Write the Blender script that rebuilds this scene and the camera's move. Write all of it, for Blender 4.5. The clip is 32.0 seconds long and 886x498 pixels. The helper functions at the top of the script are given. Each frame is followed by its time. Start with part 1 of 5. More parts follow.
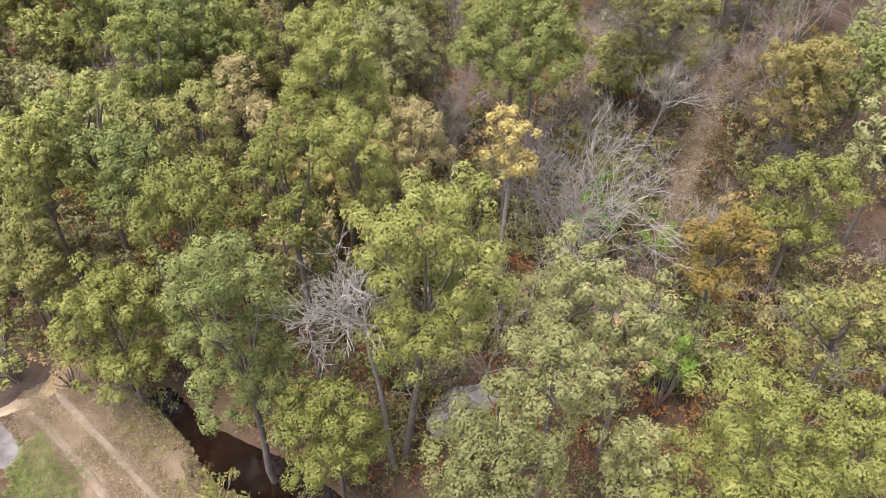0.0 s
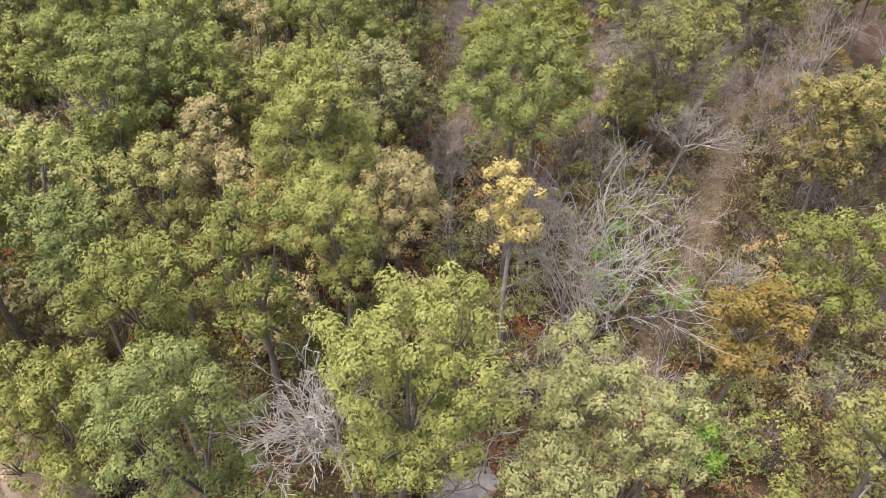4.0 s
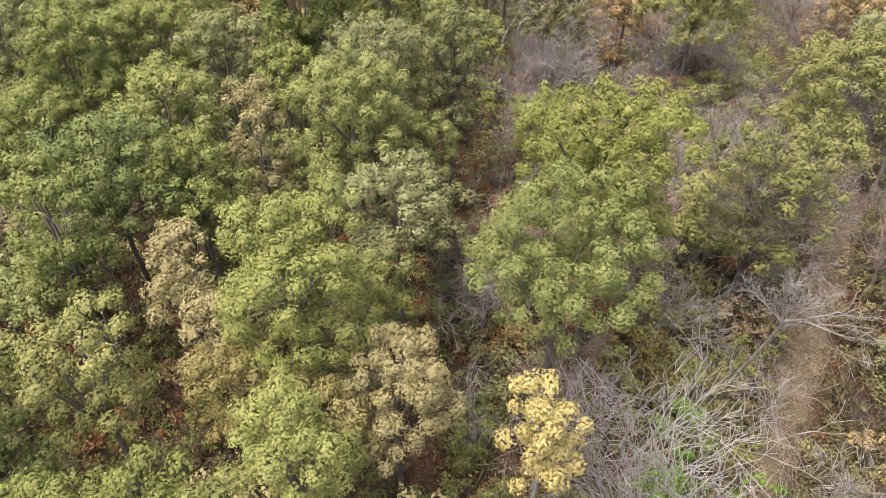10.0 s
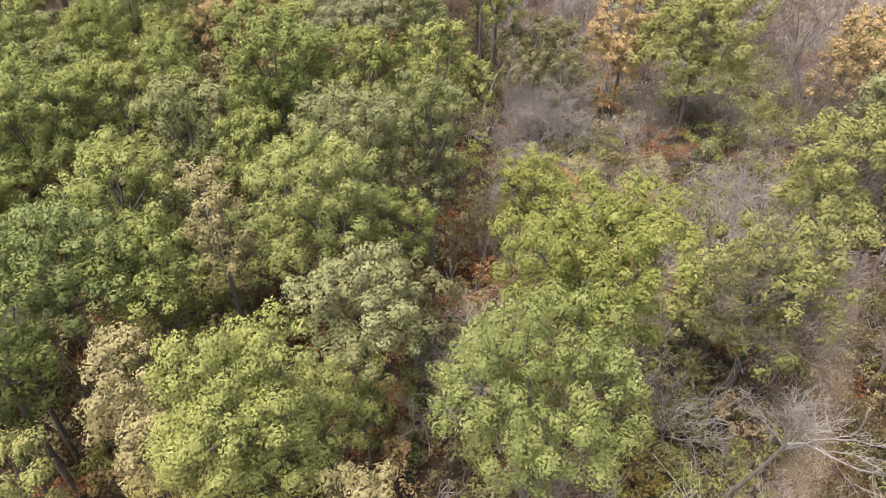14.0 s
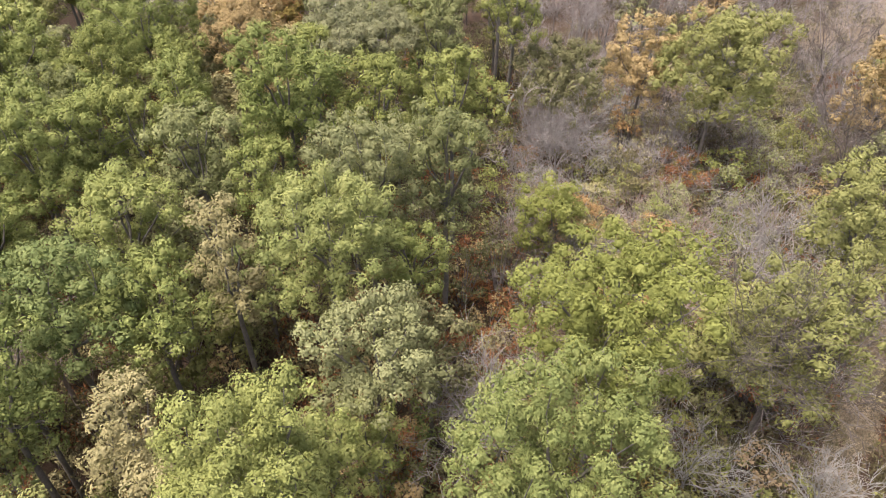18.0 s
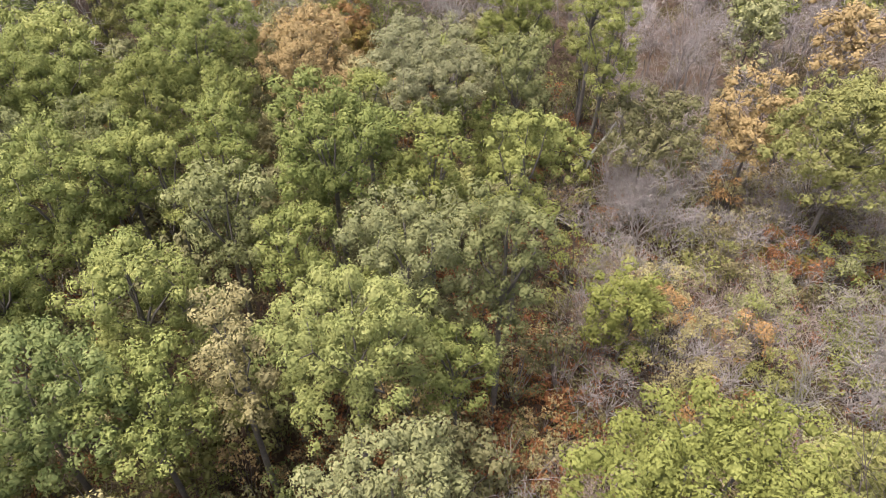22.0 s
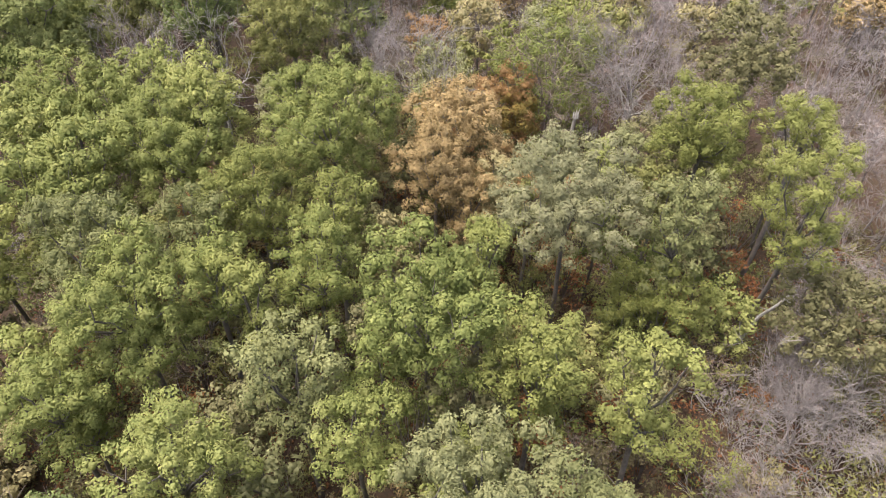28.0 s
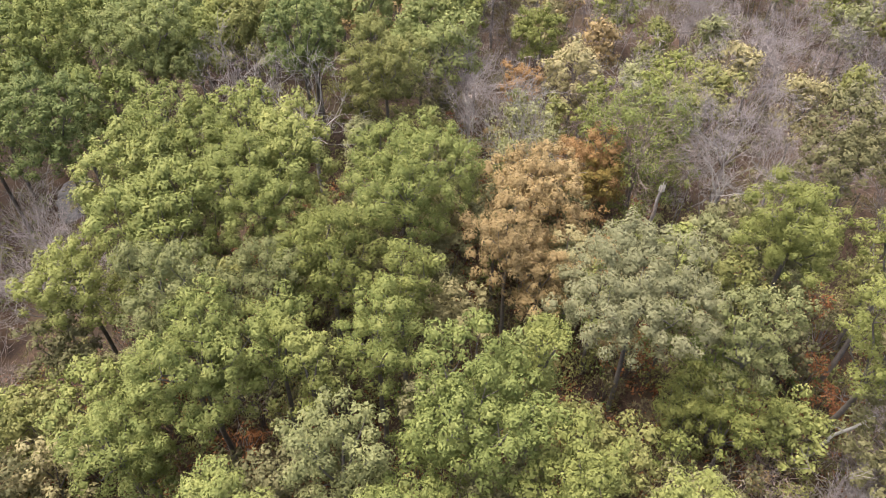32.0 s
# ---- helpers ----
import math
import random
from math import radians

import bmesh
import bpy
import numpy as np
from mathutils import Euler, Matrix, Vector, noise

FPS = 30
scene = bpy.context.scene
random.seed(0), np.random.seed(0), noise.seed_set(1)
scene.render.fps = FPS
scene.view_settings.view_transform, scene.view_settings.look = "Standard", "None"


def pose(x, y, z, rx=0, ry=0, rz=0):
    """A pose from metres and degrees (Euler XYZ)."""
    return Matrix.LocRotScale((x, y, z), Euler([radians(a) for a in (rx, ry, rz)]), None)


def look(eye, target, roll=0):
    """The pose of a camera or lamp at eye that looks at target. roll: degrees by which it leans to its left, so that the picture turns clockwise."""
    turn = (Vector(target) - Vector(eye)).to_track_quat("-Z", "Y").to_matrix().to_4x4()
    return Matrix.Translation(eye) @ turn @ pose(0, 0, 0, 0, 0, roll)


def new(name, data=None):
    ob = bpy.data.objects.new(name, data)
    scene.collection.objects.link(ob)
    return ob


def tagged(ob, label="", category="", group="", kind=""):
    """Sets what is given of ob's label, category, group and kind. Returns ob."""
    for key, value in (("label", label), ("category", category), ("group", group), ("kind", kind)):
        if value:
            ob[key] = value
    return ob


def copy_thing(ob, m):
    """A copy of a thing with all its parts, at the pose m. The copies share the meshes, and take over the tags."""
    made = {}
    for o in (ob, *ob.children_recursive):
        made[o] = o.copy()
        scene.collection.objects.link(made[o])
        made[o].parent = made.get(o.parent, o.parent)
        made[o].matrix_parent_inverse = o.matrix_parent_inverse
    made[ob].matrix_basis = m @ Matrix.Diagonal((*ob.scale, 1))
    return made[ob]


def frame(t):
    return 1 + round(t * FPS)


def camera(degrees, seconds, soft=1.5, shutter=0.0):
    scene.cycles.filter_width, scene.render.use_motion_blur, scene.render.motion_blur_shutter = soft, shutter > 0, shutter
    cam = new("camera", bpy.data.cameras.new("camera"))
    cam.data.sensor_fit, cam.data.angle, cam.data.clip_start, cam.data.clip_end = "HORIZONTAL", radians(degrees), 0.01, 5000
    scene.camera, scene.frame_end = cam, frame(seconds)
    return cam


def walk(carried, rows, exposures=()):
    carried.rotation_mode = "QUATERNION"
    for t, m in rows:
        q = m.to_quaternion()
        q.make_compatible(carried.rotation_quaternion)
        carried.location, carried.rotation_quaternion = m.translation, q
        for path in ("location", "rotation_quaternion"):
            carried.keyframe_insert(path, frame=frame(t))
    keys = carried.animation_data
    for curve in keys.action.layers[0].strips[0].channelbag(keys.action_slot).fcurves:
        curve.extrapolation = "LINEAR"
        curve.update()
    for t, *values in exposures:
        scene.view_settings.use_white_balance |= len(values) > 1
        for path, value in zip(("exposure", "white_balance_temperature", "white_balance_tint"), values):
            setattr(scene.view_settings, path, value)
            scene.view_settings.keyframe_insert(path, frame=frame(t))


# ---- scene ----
cam = camera(64.9, 32.0, 0.8)
METRES, EYE, TILT, LEAN, TURN = 52.0, 32.9, -40.0, 0.0, 0.0
ROWS = [
    (0.0, 0.0, 0.0, 0.0, 0.0, 0.0, -0.0),
    (0.5, 0.0007, 0.0075, 0.0065, 0.07, -0.02, 0.02),
    (1.0, 0.0015, 0.0157, 0.0129, 0.1, -0.05, 0.07),
    (1.5, 0.0024, 0.0261, 0.0208, 0.12, -0.03, 0.13),
    (2.0, 0.004, 0.0372, 0.0298, 0.17, -0.07, 0.15),
    (2.5, 0.0058, 0.049, 0.0389, 0.21, -0.07, 0.19),
    (3.0, 0.0081, 0.0617, 0.0485, 0.24, -0.04, 0.18),
    (3.5, 0.0102, 0.0752, 0.0581, 0.26, 0.03, 0.22),
    (5.5, 0.0195, 0.133, 0.1048, 2.29, 0.07, -1.47),
    (6.0, 0.0227, 0.1479, 0.1175, 3.48, 0.02, -2.42),
    (6.5, 0.0255, 0.163, 0.1308, 4.01, -0.07, -2.87),
    (7.0, 0.0273, 0.1778, 0.143, 4.44, -0.13, -3.27),
    (7.5, 0.03, 0.1933, 0.155, 4.92, -0.48, -3.64),
    (8.0, 0.0321, 0.2075, 0.1684, 5.01, -0.55, -3.76),
    (8.5, 0.0342, 0.22, 0.1845, 5.11, -0.57, -3.82),
    (9.0, 0.0355, 0.2322, 0.201, 5.16, -0.56, -3.93),
    (9.5, 0.0362, 0.2442, 0.2177, 5.16, -0.52, -4.01),
    (10.0, 0.037, 0.2561, 0.2353, 5.2, -0.56, -4.09),
    (10.5, 0.038, 0.267, 0.2532, 5.22, -0.55, -4.21),
    (11.0, 0.0398, 0.2777, 0.2725, 5.36, -0.6, -4.28),
    (11.5, 0.0403, 0.2882, 0.2912, 5.38, -0.59, -4.39),
    (12.0, 0.0411, 0.3009, 0.3073, 5.46, -0.61, -4.52),
    (12.5, 0.0424, 0.3118, 0.3182, 5.54, -0.6, -4.58),
    (13.0, 0.0461, 0.3169, 0.3228, 5.56, -0.61, -4.61),
    (13.5, 0.0493, 0.3176, 0.3245, 5.44, -0.6, -4.54),
    (14.0, 0.0517, 0.3156, 0.3273, 5.32, -0.6, -4.48),
    (14.5, 0.0523, 0.312, 0.3299, 5.2, -0.54, -4.43),
    (16.5, 0.0468, 0.3111, 0.343, 4.92, -0.47, -4.31),
    (17.0, 0.0452, 0.3166, 0.3486, 4.92, -0.49, -4.3),
    (17.5, 0.0431, 0.3249, 0.355, 5.29, -0.54, -4.53),
    (18.0, 0.0417, 0.3352, 0.3631, 6.17, -0.63, -5.18),
    (18.5, 0.0407, 0.347, 0.372, 7.04, -0.67, -5.81),
    (19.0, 0.0403, 0.3589, 0.3821, 7.84, -0.74, -6.37),
    (19.5, 0.0396, 0.3731, 0.3941, 8.71, -0.8, -7.03),
    (20.0, 0.0389, 0.3862, 0.4051, 9.55, -0.91, -7.65),
    (20.5, 0.0375, 0.4012, 0.4187, 10.87, -1.1, -8.74),
    (21.0, 0.0368, 0.4161, 0.4325, 12.18, -1.31, -9.77),
    (21.5, 0.036, 0.4319, 0.4457, 12.38, -1.31, -9.89),
    (22.0, 0.0345, 0.4471, 0.4585, 12.37, -1.77, -9.97),
    (22.5, 0.0325, 0.4617, 0.4713, 12.32, -3.59, -10.04),
    (23.0, 0.0299, 0.4786, 0.4863, 12.33, -3.95, -10.08),
    (23.5, 0.0265, 0.4925, 0.4984, 13.06, -4.09, -10.73),
    (24.0, 0.0227, 0.5095, 0.5118, 17.69, -5.07, -14.27),
    (24.5, 0.0206, 0.5238, 0.5232, 22.55, -6.41, -17.66),
    (25.0, 0.0184, 0.5383, 0.5379, 26.17, -7.59, -20.04),
    (25.5, 0.0151, 0.5453, 0.5572, 26.28, -7.64, -20.12),
    (27.5, -0.0044, 0.5633, 0.6352, 26.19, -7.76, -20.31),
    (28.0, -0.0105, 0.5666, 0.6524, 26.19, -7.79, -20.35),
    (28.5, -0.0179, 0.57, 0.6714, 26.19, -7.81, -20.42),
    (29.0, -0.0244, 0.5725, 0.6885, 26.2, -7.9, -20.48),
    (29.5, -0.0308, 0.5754, 0.7057, 26.2, -7.93, -20.54),
    (30.0, -0.0344, 0.5771, 0.7197, 26.25, -7.94, -20.59),
    (30.5, -0.0341, 0.5768, 0.7253, 26.28, -7.97, -20.65),
    (31.0, -0.0337, 0.5747, 0.7294, 27.34, -8.32, -21.42),
    (31.5, -0.0336, 0.5725, 0.732, 30.98, -9.72, -23.67),
    (32.0, -0.0329, 0.5706, 0.7353, 34.48, -11.19, -25.61),
]
walk(cam, [(t, pose(0, 0, EYE, TILT, LEAN, TURN) @ pose(METRES * x, METRES * y, METRES * z, 90 + pitch, roll, yaw)) for t, x, y, z, yaw, pitch, roll in ROWS], [(0, 1.88, 6700, 14), (14, 1.95, 6700, 13), (28, 1.92, 6620, 13)])

# ---------------------------------------------------------------- light
world = bpy.data.worlds.new("overcast_sky")
scene.world = world
world.use_nodes = True
_nt = world.node_tree
_sky = _nt.nodes.new("ShaderNodeTexSky")
_sky.sky_type = "NISHITA"
_sky.sun_disc = False
_sky.sun_elevation, _sky.sun_rotation = radians(71), radians(237)
_sky.air_density, _sky.dust_density, _sky.ozone_density = 1.0, 6.0, 0.6
_bg = _nt.nodes["Background"]
_bg.inputs["Strength"].default_value = 0.07
_nt.links.new(_sky.outputs["Color"], _bg.inputs["Color"])

sun_data = bpy.data.lights.new("sun", "SUN")
sun_data.energy, sun_data.angle, sun_data.color = 1.5, radians(46), (1.0, 0.96, 0.9)
sun = new("sun", sun_data)
sun.matrix_world = look((-14, -9, 48), (0, 0, 0))


# ---------------------------------------------------------------- materials
def node_mat(name):
    m = bpy.data.materials.new(name)
    m.use_nodes = True
    nt = m.node_tree
    nt.nodes.clear()
    return m, nt, nt.nodes.new("ShaderNodeOutputMaterial")


def ramp(nt, stops):
    r = nt.nodes.new("ShaderNodeValToRGB")
    e = r.color_ramp.elements
    while len(e) < len(stops):
        e.new(0.5)
    for k, (p, c) in zip(e, stops):
        k.position, k.color = p, (*c, 1)
    return r


def noise_node(nt, scale, detail=3.0, rough=0.6, where="Object"):
    tc = nt.nodes.new("ShaderNodeTexCoord")
    n = nt.nodes.new("ShaderNodeTexNoise")
    n.inputs["Scale"].default_value, n.inputs["Detail"].default_value, n.inputs["Roughness"].default_value = scale, detail, rough
    nt.links.new(tc.outputs[where], n.inputs["Vector"])
    return n


def math_node(nt, op, a, b):
    n = nt.nodes.new("ShaderNodeMath")
    n.operation = op
    for i, v in enumerate((a, b)):
        if isinstance(v, (int, float)):
            n.inputs[i].default_value = v
        else:
            nt.links.new(v, n.inputs[i])
    return n.outputs[0]


def leaf_mat(name, dark, mid, light, accent, translucent=0.17):
    """Leaves: each leaf has a tint of its own, boughs differ by a broad noise, trees by their own chance."""
    m, nt, out = node_mat(name)
    geo = nt.nodes.new("ShaderNodeNewGeometry")
    info = nt.nodes.new("ShaderNodeObjectInfo")
    broad = noise_node(nt, 1.5, 2.0)
    v = math_node(nt, "MULTIPLY", geo.outputs["Random Per Island"], 0.09)
    b = math_node(nt, "MULTIPLY", broad.outputs["Fac"], 1.0)
    o = math_node(nt, "MULTIPLY", info.outputs["Random"], 0.3)
    f = math_node(nt, "SUBTRACT", math_node(nt, "ADD", math_node(nt, "ADD", v, b), o), 0.19)
    fine = noise_node(nt, 7.0, 2.0, 0.7)
    f = math_node(nt, "ADD", f, math_node(nt, "MULTIPLY", math_node(nt, "SUBTRACT", fine.outputs["Fac"], 0.5), 0.16))
    r = ramp(nt, ((0.05, dark), (0.4, mid), (0.75, light), (1.0, accent)))
    nt.links.new(f, r.inputs["Fac"])
    p = nt.nodes.new("ShaderNodeBsdfPrincipled")
    p.inputs["Roughness"].default_value = 0.6
    p.inputs["Specular IOR Level"].default_value = 0.14
    t = nt.nodes.new("ShaderNodeBsdfTranslucent")
    mix = nt.nodes.new("ShaderNodeMixShader")
    mix.inputs["Fac"].default_value = translucent
    nt.links.new(r.outputs["Color"], p.inputs["Base Color"])
    nt.links.new(r.outputs["Color"], t.inputs["Color"])
    nt.links.new(p.outputs[0], mix.inputs[1])
    nt.links.new(t.outputs[0], mix.inputs[2])
    nt.links.new(mix.outputs[0], out.inputs["Surface"])
    return m


def rough_mat(name, stops, scale, fine, bump=0.4, rough=0.9, where="Object"):
    """Bark, earth, litter: two scales of noise through one ramp, with relief."""
    m, nt, out = node_mat(name)
    a, b = noise_node(nt, scale, 4.0, 0.65, where), noise_node(nt, fine, 4.0, 0.7, where)
    f = math_node(nt, "ADD", math_node(nt, "MULTIPLY", a.outputs["Fac"], 0.6), math_node(nt, "MULTIPLY", b.outputs["Fac"], 0.4))
    r = ramp(nt, stops)
    nt.links.new(f, r.inputs["Fac"])
    p = nt.nodes.new("ShaderNodeBsdfPrincipled")
    p.inputs["Roughness"].default_value = rough
    bp = nt.nodes.new("ShaderNodeBump")
    bp.inputs["Strength"].default_value = bump
    bp.inputs["Distance"].default_value = 0.05
    nt.links.new(b.outputs["Fac"], bp.inputs["Height"])
    nt.links.new(bp.outputs["Normal"], p.inputs["Normal"])
    nt.links.new(r.outputs["Color"], p.inputs["Base Color"])
    nt.links.new(p.outputs[0], out.inputs["Surface"])
    return m


LEAF = {
    "lg": leaf_mat("leaf_light_green", (0.09, 0.115, 0.034), (0.194, 0.224, 0.069), (0.335, 0.348, 0.121), (0.463, 0.438, 0.182)),
    "yg": leaf_mat("leaf_yellow_green", (0.091, 0.104, 0.032), (0.187, 0.205, 0.061), (0.299, 0.316, 0.104), (0.397, 0.388, 0.157)),
    "dg": leaf_mat("leaf_dark_green", (0.076, 0.11, 0.04), (0.165, 0.201, 0.071), (0.287, 0.31, 0.119), (0.395, 0.379, 0.154)),
    "ol": leaf_mat("leaf_olive", (0.113, 0.122, 0.04), (0.202, 0.208, 0.073), (0.298, 0.295, 0.11), (0.37, 0.35, 0.16)),
    "gg": leaf_mat("leaf_grey_green", (0.132, 0.143, 0.065), (0.231, 0.239, 0.112), (0.341, 0.341, 0.174), (0.451, 0.429, 0.246)),
    "bg": leaf_mat("leaf_blue_green", (0.089, 0.114, 0.038), (0.181, 0.209, 0.069), (0.308, 0.321, 0.117), (0.422, 0.408, 0.166)),
    "py": leaf_mat("leaf_pale_green", (0.1, 0.109, 0.045), (0.187, 0.2, 0.084), (0.29, 0.297, 0.134), (0.384, 0.38, 0.205)),
    "tn": leaf_mat("leaf_tan", (0.18, 0.158, 0.075), (0.3, 0.265, 0.13), (0.41, 0.362, 0.193), (0.46, 0.42, 0.259)),
    "or": leaf_mat("leaf_orange_tan", (0.19, 0.138, 0.068), (0.336, 0.248, 0.121), (0.459, 0.342, 0.173), (0.336, 0.32, 0.136)),
    "oo": leaf_mat("leaf_olive_orange", (0.109, 0.1, 0.032), (0.195, 0.16, 0.05), (0.299, 0.209, 0.066), (0.361, 0.223, 0.075)),
    "yl": leaf_mat("leaf_yellow", (0.26, 0.215, 0.08), (0.4, 0.335, 0.13), (0.5, 0.43, 0.19), (0.55, 0.48, 0.26)),
    "pk": leaf_mat("leaf_faded_pink", (0.16, 0.13, 0.07), (0.25, 0.19, 0.11), (0.34, 0.25, 0.16), (0.22, 0.26, 0.1)),
    "rd": leaf_mat("leaf_rust_red", (0.127, 0.058, 0.03), (0.237, 0.105, 0.05), (0.352, 0.168, 0.072), (0.363, 0.226, 0.085)),
    "lm": leaf_mat("leaf_lime", (0.08, 0.15, 0.025), (0.15, 0.26, 0.045), (0.25, 0.37, 0.08), (0.32, 0.42, 0.11)),
    "sg": leaf_mat("leaf_silver_green", (0.157, 0.16, 0.084), (0.255, 0.255, 0.14), (0.353, 0.342, 0.207), (0.437, 0.414, 0.269)),
    "vy": leaf_mat("leaf_vivid_yellow_green", (0.116, 0.128, 0.032), (0.215, 0.231, 0.065), (0.324, 0.335, 0.105), (0.412, 0.403, 0.158)),
    "ty": leaf_mat("leaf_tan_yellow", (0.13, 0.115, 0.04), (0.24, 0.21, 0.08), (0.36, 0.315, 0.13), (0.43, 0.38, 0.19)),
    "dl": leaf_mat("leaf_dull_olive", (0.09, 0.088, 0.042), (0.155, 0.15, 0.072), (0.225, 0.213, 0.108), (0.29, 0.27, 0.14)),
    "og": leaf_mat("leaf_orange", (0.2, 0.115, 0.045), (0.33, 0.195, 0.085), (0.42, 0.27, 0.13), (0.39, 0.3, 0.13)),
    "bn": leaf_mat("leaf_brown_brush", (0.07, 0.058, 0.032), (0.125, 0.105, 0.058), (0.18, 0.155, 0.08), (0.2, 0.19, 0.085)),
}
BARK = rough_mat("bark_grey_brown", ((0.3, (0.075, 0.066, 0.058)), (0.5, (0.15, 0.134, 0.12)), (0.7, (0.25, 0.228, 0.205))), 1.2, 9.0)
BARK_PALE = rough_mat("bark_bleached", ((0.3, (0.15, 0.138, 0.128)), (0.5, (0.26, 0.243, 0.226)), (0.7, (0.38, 0.36, 0.335))), 1.2, 9.0)
BARK_SILVER = rough_mat("bark_silver_grey", ((0.3, (0.2, 0.188, 0.178)), (0.5, (0.33, 0.315, 0.3)), (0.7, (0.46, 0.44, 0.42))), 1.0, 8.0)
BARK_WHITE = rough_mat("bark_white", ((0.3, (0.28, 0.265, 0.245)), (0.5, (0.42, 0.405, 0.38)), (0.7, (0.56, 0.545, 0.52))), 1.0, 7.0)
TWIG_GREY = rough_mat("twig_grey", ((0.3, (0.16, 0.137, 0.132)), (0.5, (0.27, 0.24, 0.233)), (0.7, (0.38, 0.347, 0.337))), 0.8, 6.0, 0.1)
TWIG_PINK = rough_mat("twig_pinkish", ((0.3, (0.16, 0.12, 0.102)), (0.5, (0.26, 0.205, 0.182)), (0.7, (0.36, 0.293, 0.262))), 0.8, 6.0, 0.1)
TWIG_DARK = rough_mat("twig_dark", ((0.3, (0.05, 0.04, 0.035)), (0.5, (0.11, 0.09, 0.08)), (0.7, (0.18, 0.15, 0.135))), 0.8, 6.0, 0.1)
LITTER = rough_mat("leaf_litter", ((0.32, (0.016, 0.011, 0.008)), (0.43, (0.05, 0.03, 0.02)), (0.5, (0.095, 0.058, 0.036)), (0.57, (0.06, 0.044, 0.028)), (0.66, (0.13, 0.092, 0.055)), (0.8, (0.085, 0.088, 0.042))), 0.35, 6.0, 1.0)
DRY = rough_mat("dry_grass_ground", ((0.3, (0.085, 0.062, 0.042)), (0.5, (0.165, 0.125, 0.085)), (0.7, (0.25, 0.198, 0.145))), 0.7, 15.0, 1.0)
PATH = rough_mat("path_earth", ((0.3, (0.06, 0.046, 0.03)), (0.5, (0.115, 0.092, 0.06)), (0.7, (0.175, 0.145, 0.098))), 0.7, 13.0, 1.0)
RUT = rough_mat("bare_track_earth", ((0.3, (0.12, 0.096, 0.073)), (0.5, (0.19, 0.156, 0.122)), (0.7, (0.265, 0.222, 0.18))), 1.6, 14.0, 0.9)
MUD = rough_mat("wet_mud", ((0.3, (0.16, 0.125, 0.085)), (0.5, (0.26, 0.21, 0.15)), (0.7, (0.33, 0.28, 0.2))), 0.5, 5.0, 0.4, 0.45)
GRASS = leaf_mat("grass_green", (0.085, 0.13, 0.035), (0.16, 0.225, 0.06), (0.24, 0.305, 0.095), (0.31, 0.32, 0.13))
HAY = leaf_mat("grass_dry", (0.17, 0.132, 0.09), (0.28, 0.225, 0.16), (0.38, 0.318, 0.235), (0.27, 0.25, 0.14))


def water_mat(name, colour, rough):
    m, nt, out = node_mat(name)
    p = nt.nodes.new("ShaderNodeBsdfPrincipled")
    n = noise_node(nt, 0.7, 3.0)
    r = ramp(nt, ((0.35, tuple(c * 0.5 for c in colour)), (0.65, colour)))
    nt.links.new(n.outputs["Fac"], r.inputs["Fac"])
    nt.links.new(r.outputs["Color"], p.inputs["Base Color"])
    p.inputs["Roughness"].default_value = rough
    p.inputs["IOR"].default_value = 1.33
    p.inputs["Specular IOR Level"].default_value = 0.8
    w = noise_node(nt, 5.0, 2.0)
    bp = nt.nodes.new("ShaderNodeBump")
    bp.inputs["Strength"].default_value, bp.inputs["Distance"].default_value = 0.15, 0.02
    nt.links.new(w.outputs["Fac"], bp.inputs["Height"])
    nt.links.new(bp.outputs["Normal"], p.inputs["Normal"])
    nt.links.new(p.outputs[0], out.inputs["Surface"])
    return m


WATER = water_mat("murky_water", (0.016, 0.009, 0.006), 0.06)
WATER_MUD = water_mat("muddy_pool_water", (0.085, 0.066, 0.054), 0.12)
# base colour lifted to pale grey, standing in for reflected sky
WATER_GREY = water_mat("pale_water", (0.21, 0.2, 0.205), 0.18)
# the pond's sky reflection is painted in as a bright bluish-grey base
WATER_POND = water_mat("pond_water_painted_sky", (0.29, 0.285, 0.3), 0.15)


# ---------------------------------------------------------------- mesh helpers
def mesh_of(name, verts, faces, material, smooth=False):
    """verts (n, 3), faces (m, 3 or 4) as arrays."""
    me = bpy.data.meshes.new(name)
    verts, faces = np.ascontiguousarray(verts, np.float32), np.ascontiguousarray(faces, np.int32)
    k = faces.shape[1]
    me.vertices.add(len(verts))
    me.vertices.foreach_set("co", verts.ravel())
    me.loops.add(faces.size)
    me.loops.foreach_set("vertex_index", faces.ravel())
    me.polygons.add(len(faces))
    me.polygons.foreach_set("loop_start", np.arange(0, faces.size, k, dtype=np.int32))
    me.update(calc_edges=True)
    if smooth:
        me.polygons.foreach_set("use_smooth", np.ones(len(faces), bool))
    me.materials.append(material)
    return me


def part(name, data, parent, label=""):
    ob = new(name, data)
    ob.parent = parent
    return tagged(ob, label) if label else ob


def unit(a):
    return a / np.maximum(np.linalg.norm(a, axis=-1, keepdims=True), 1e-9)


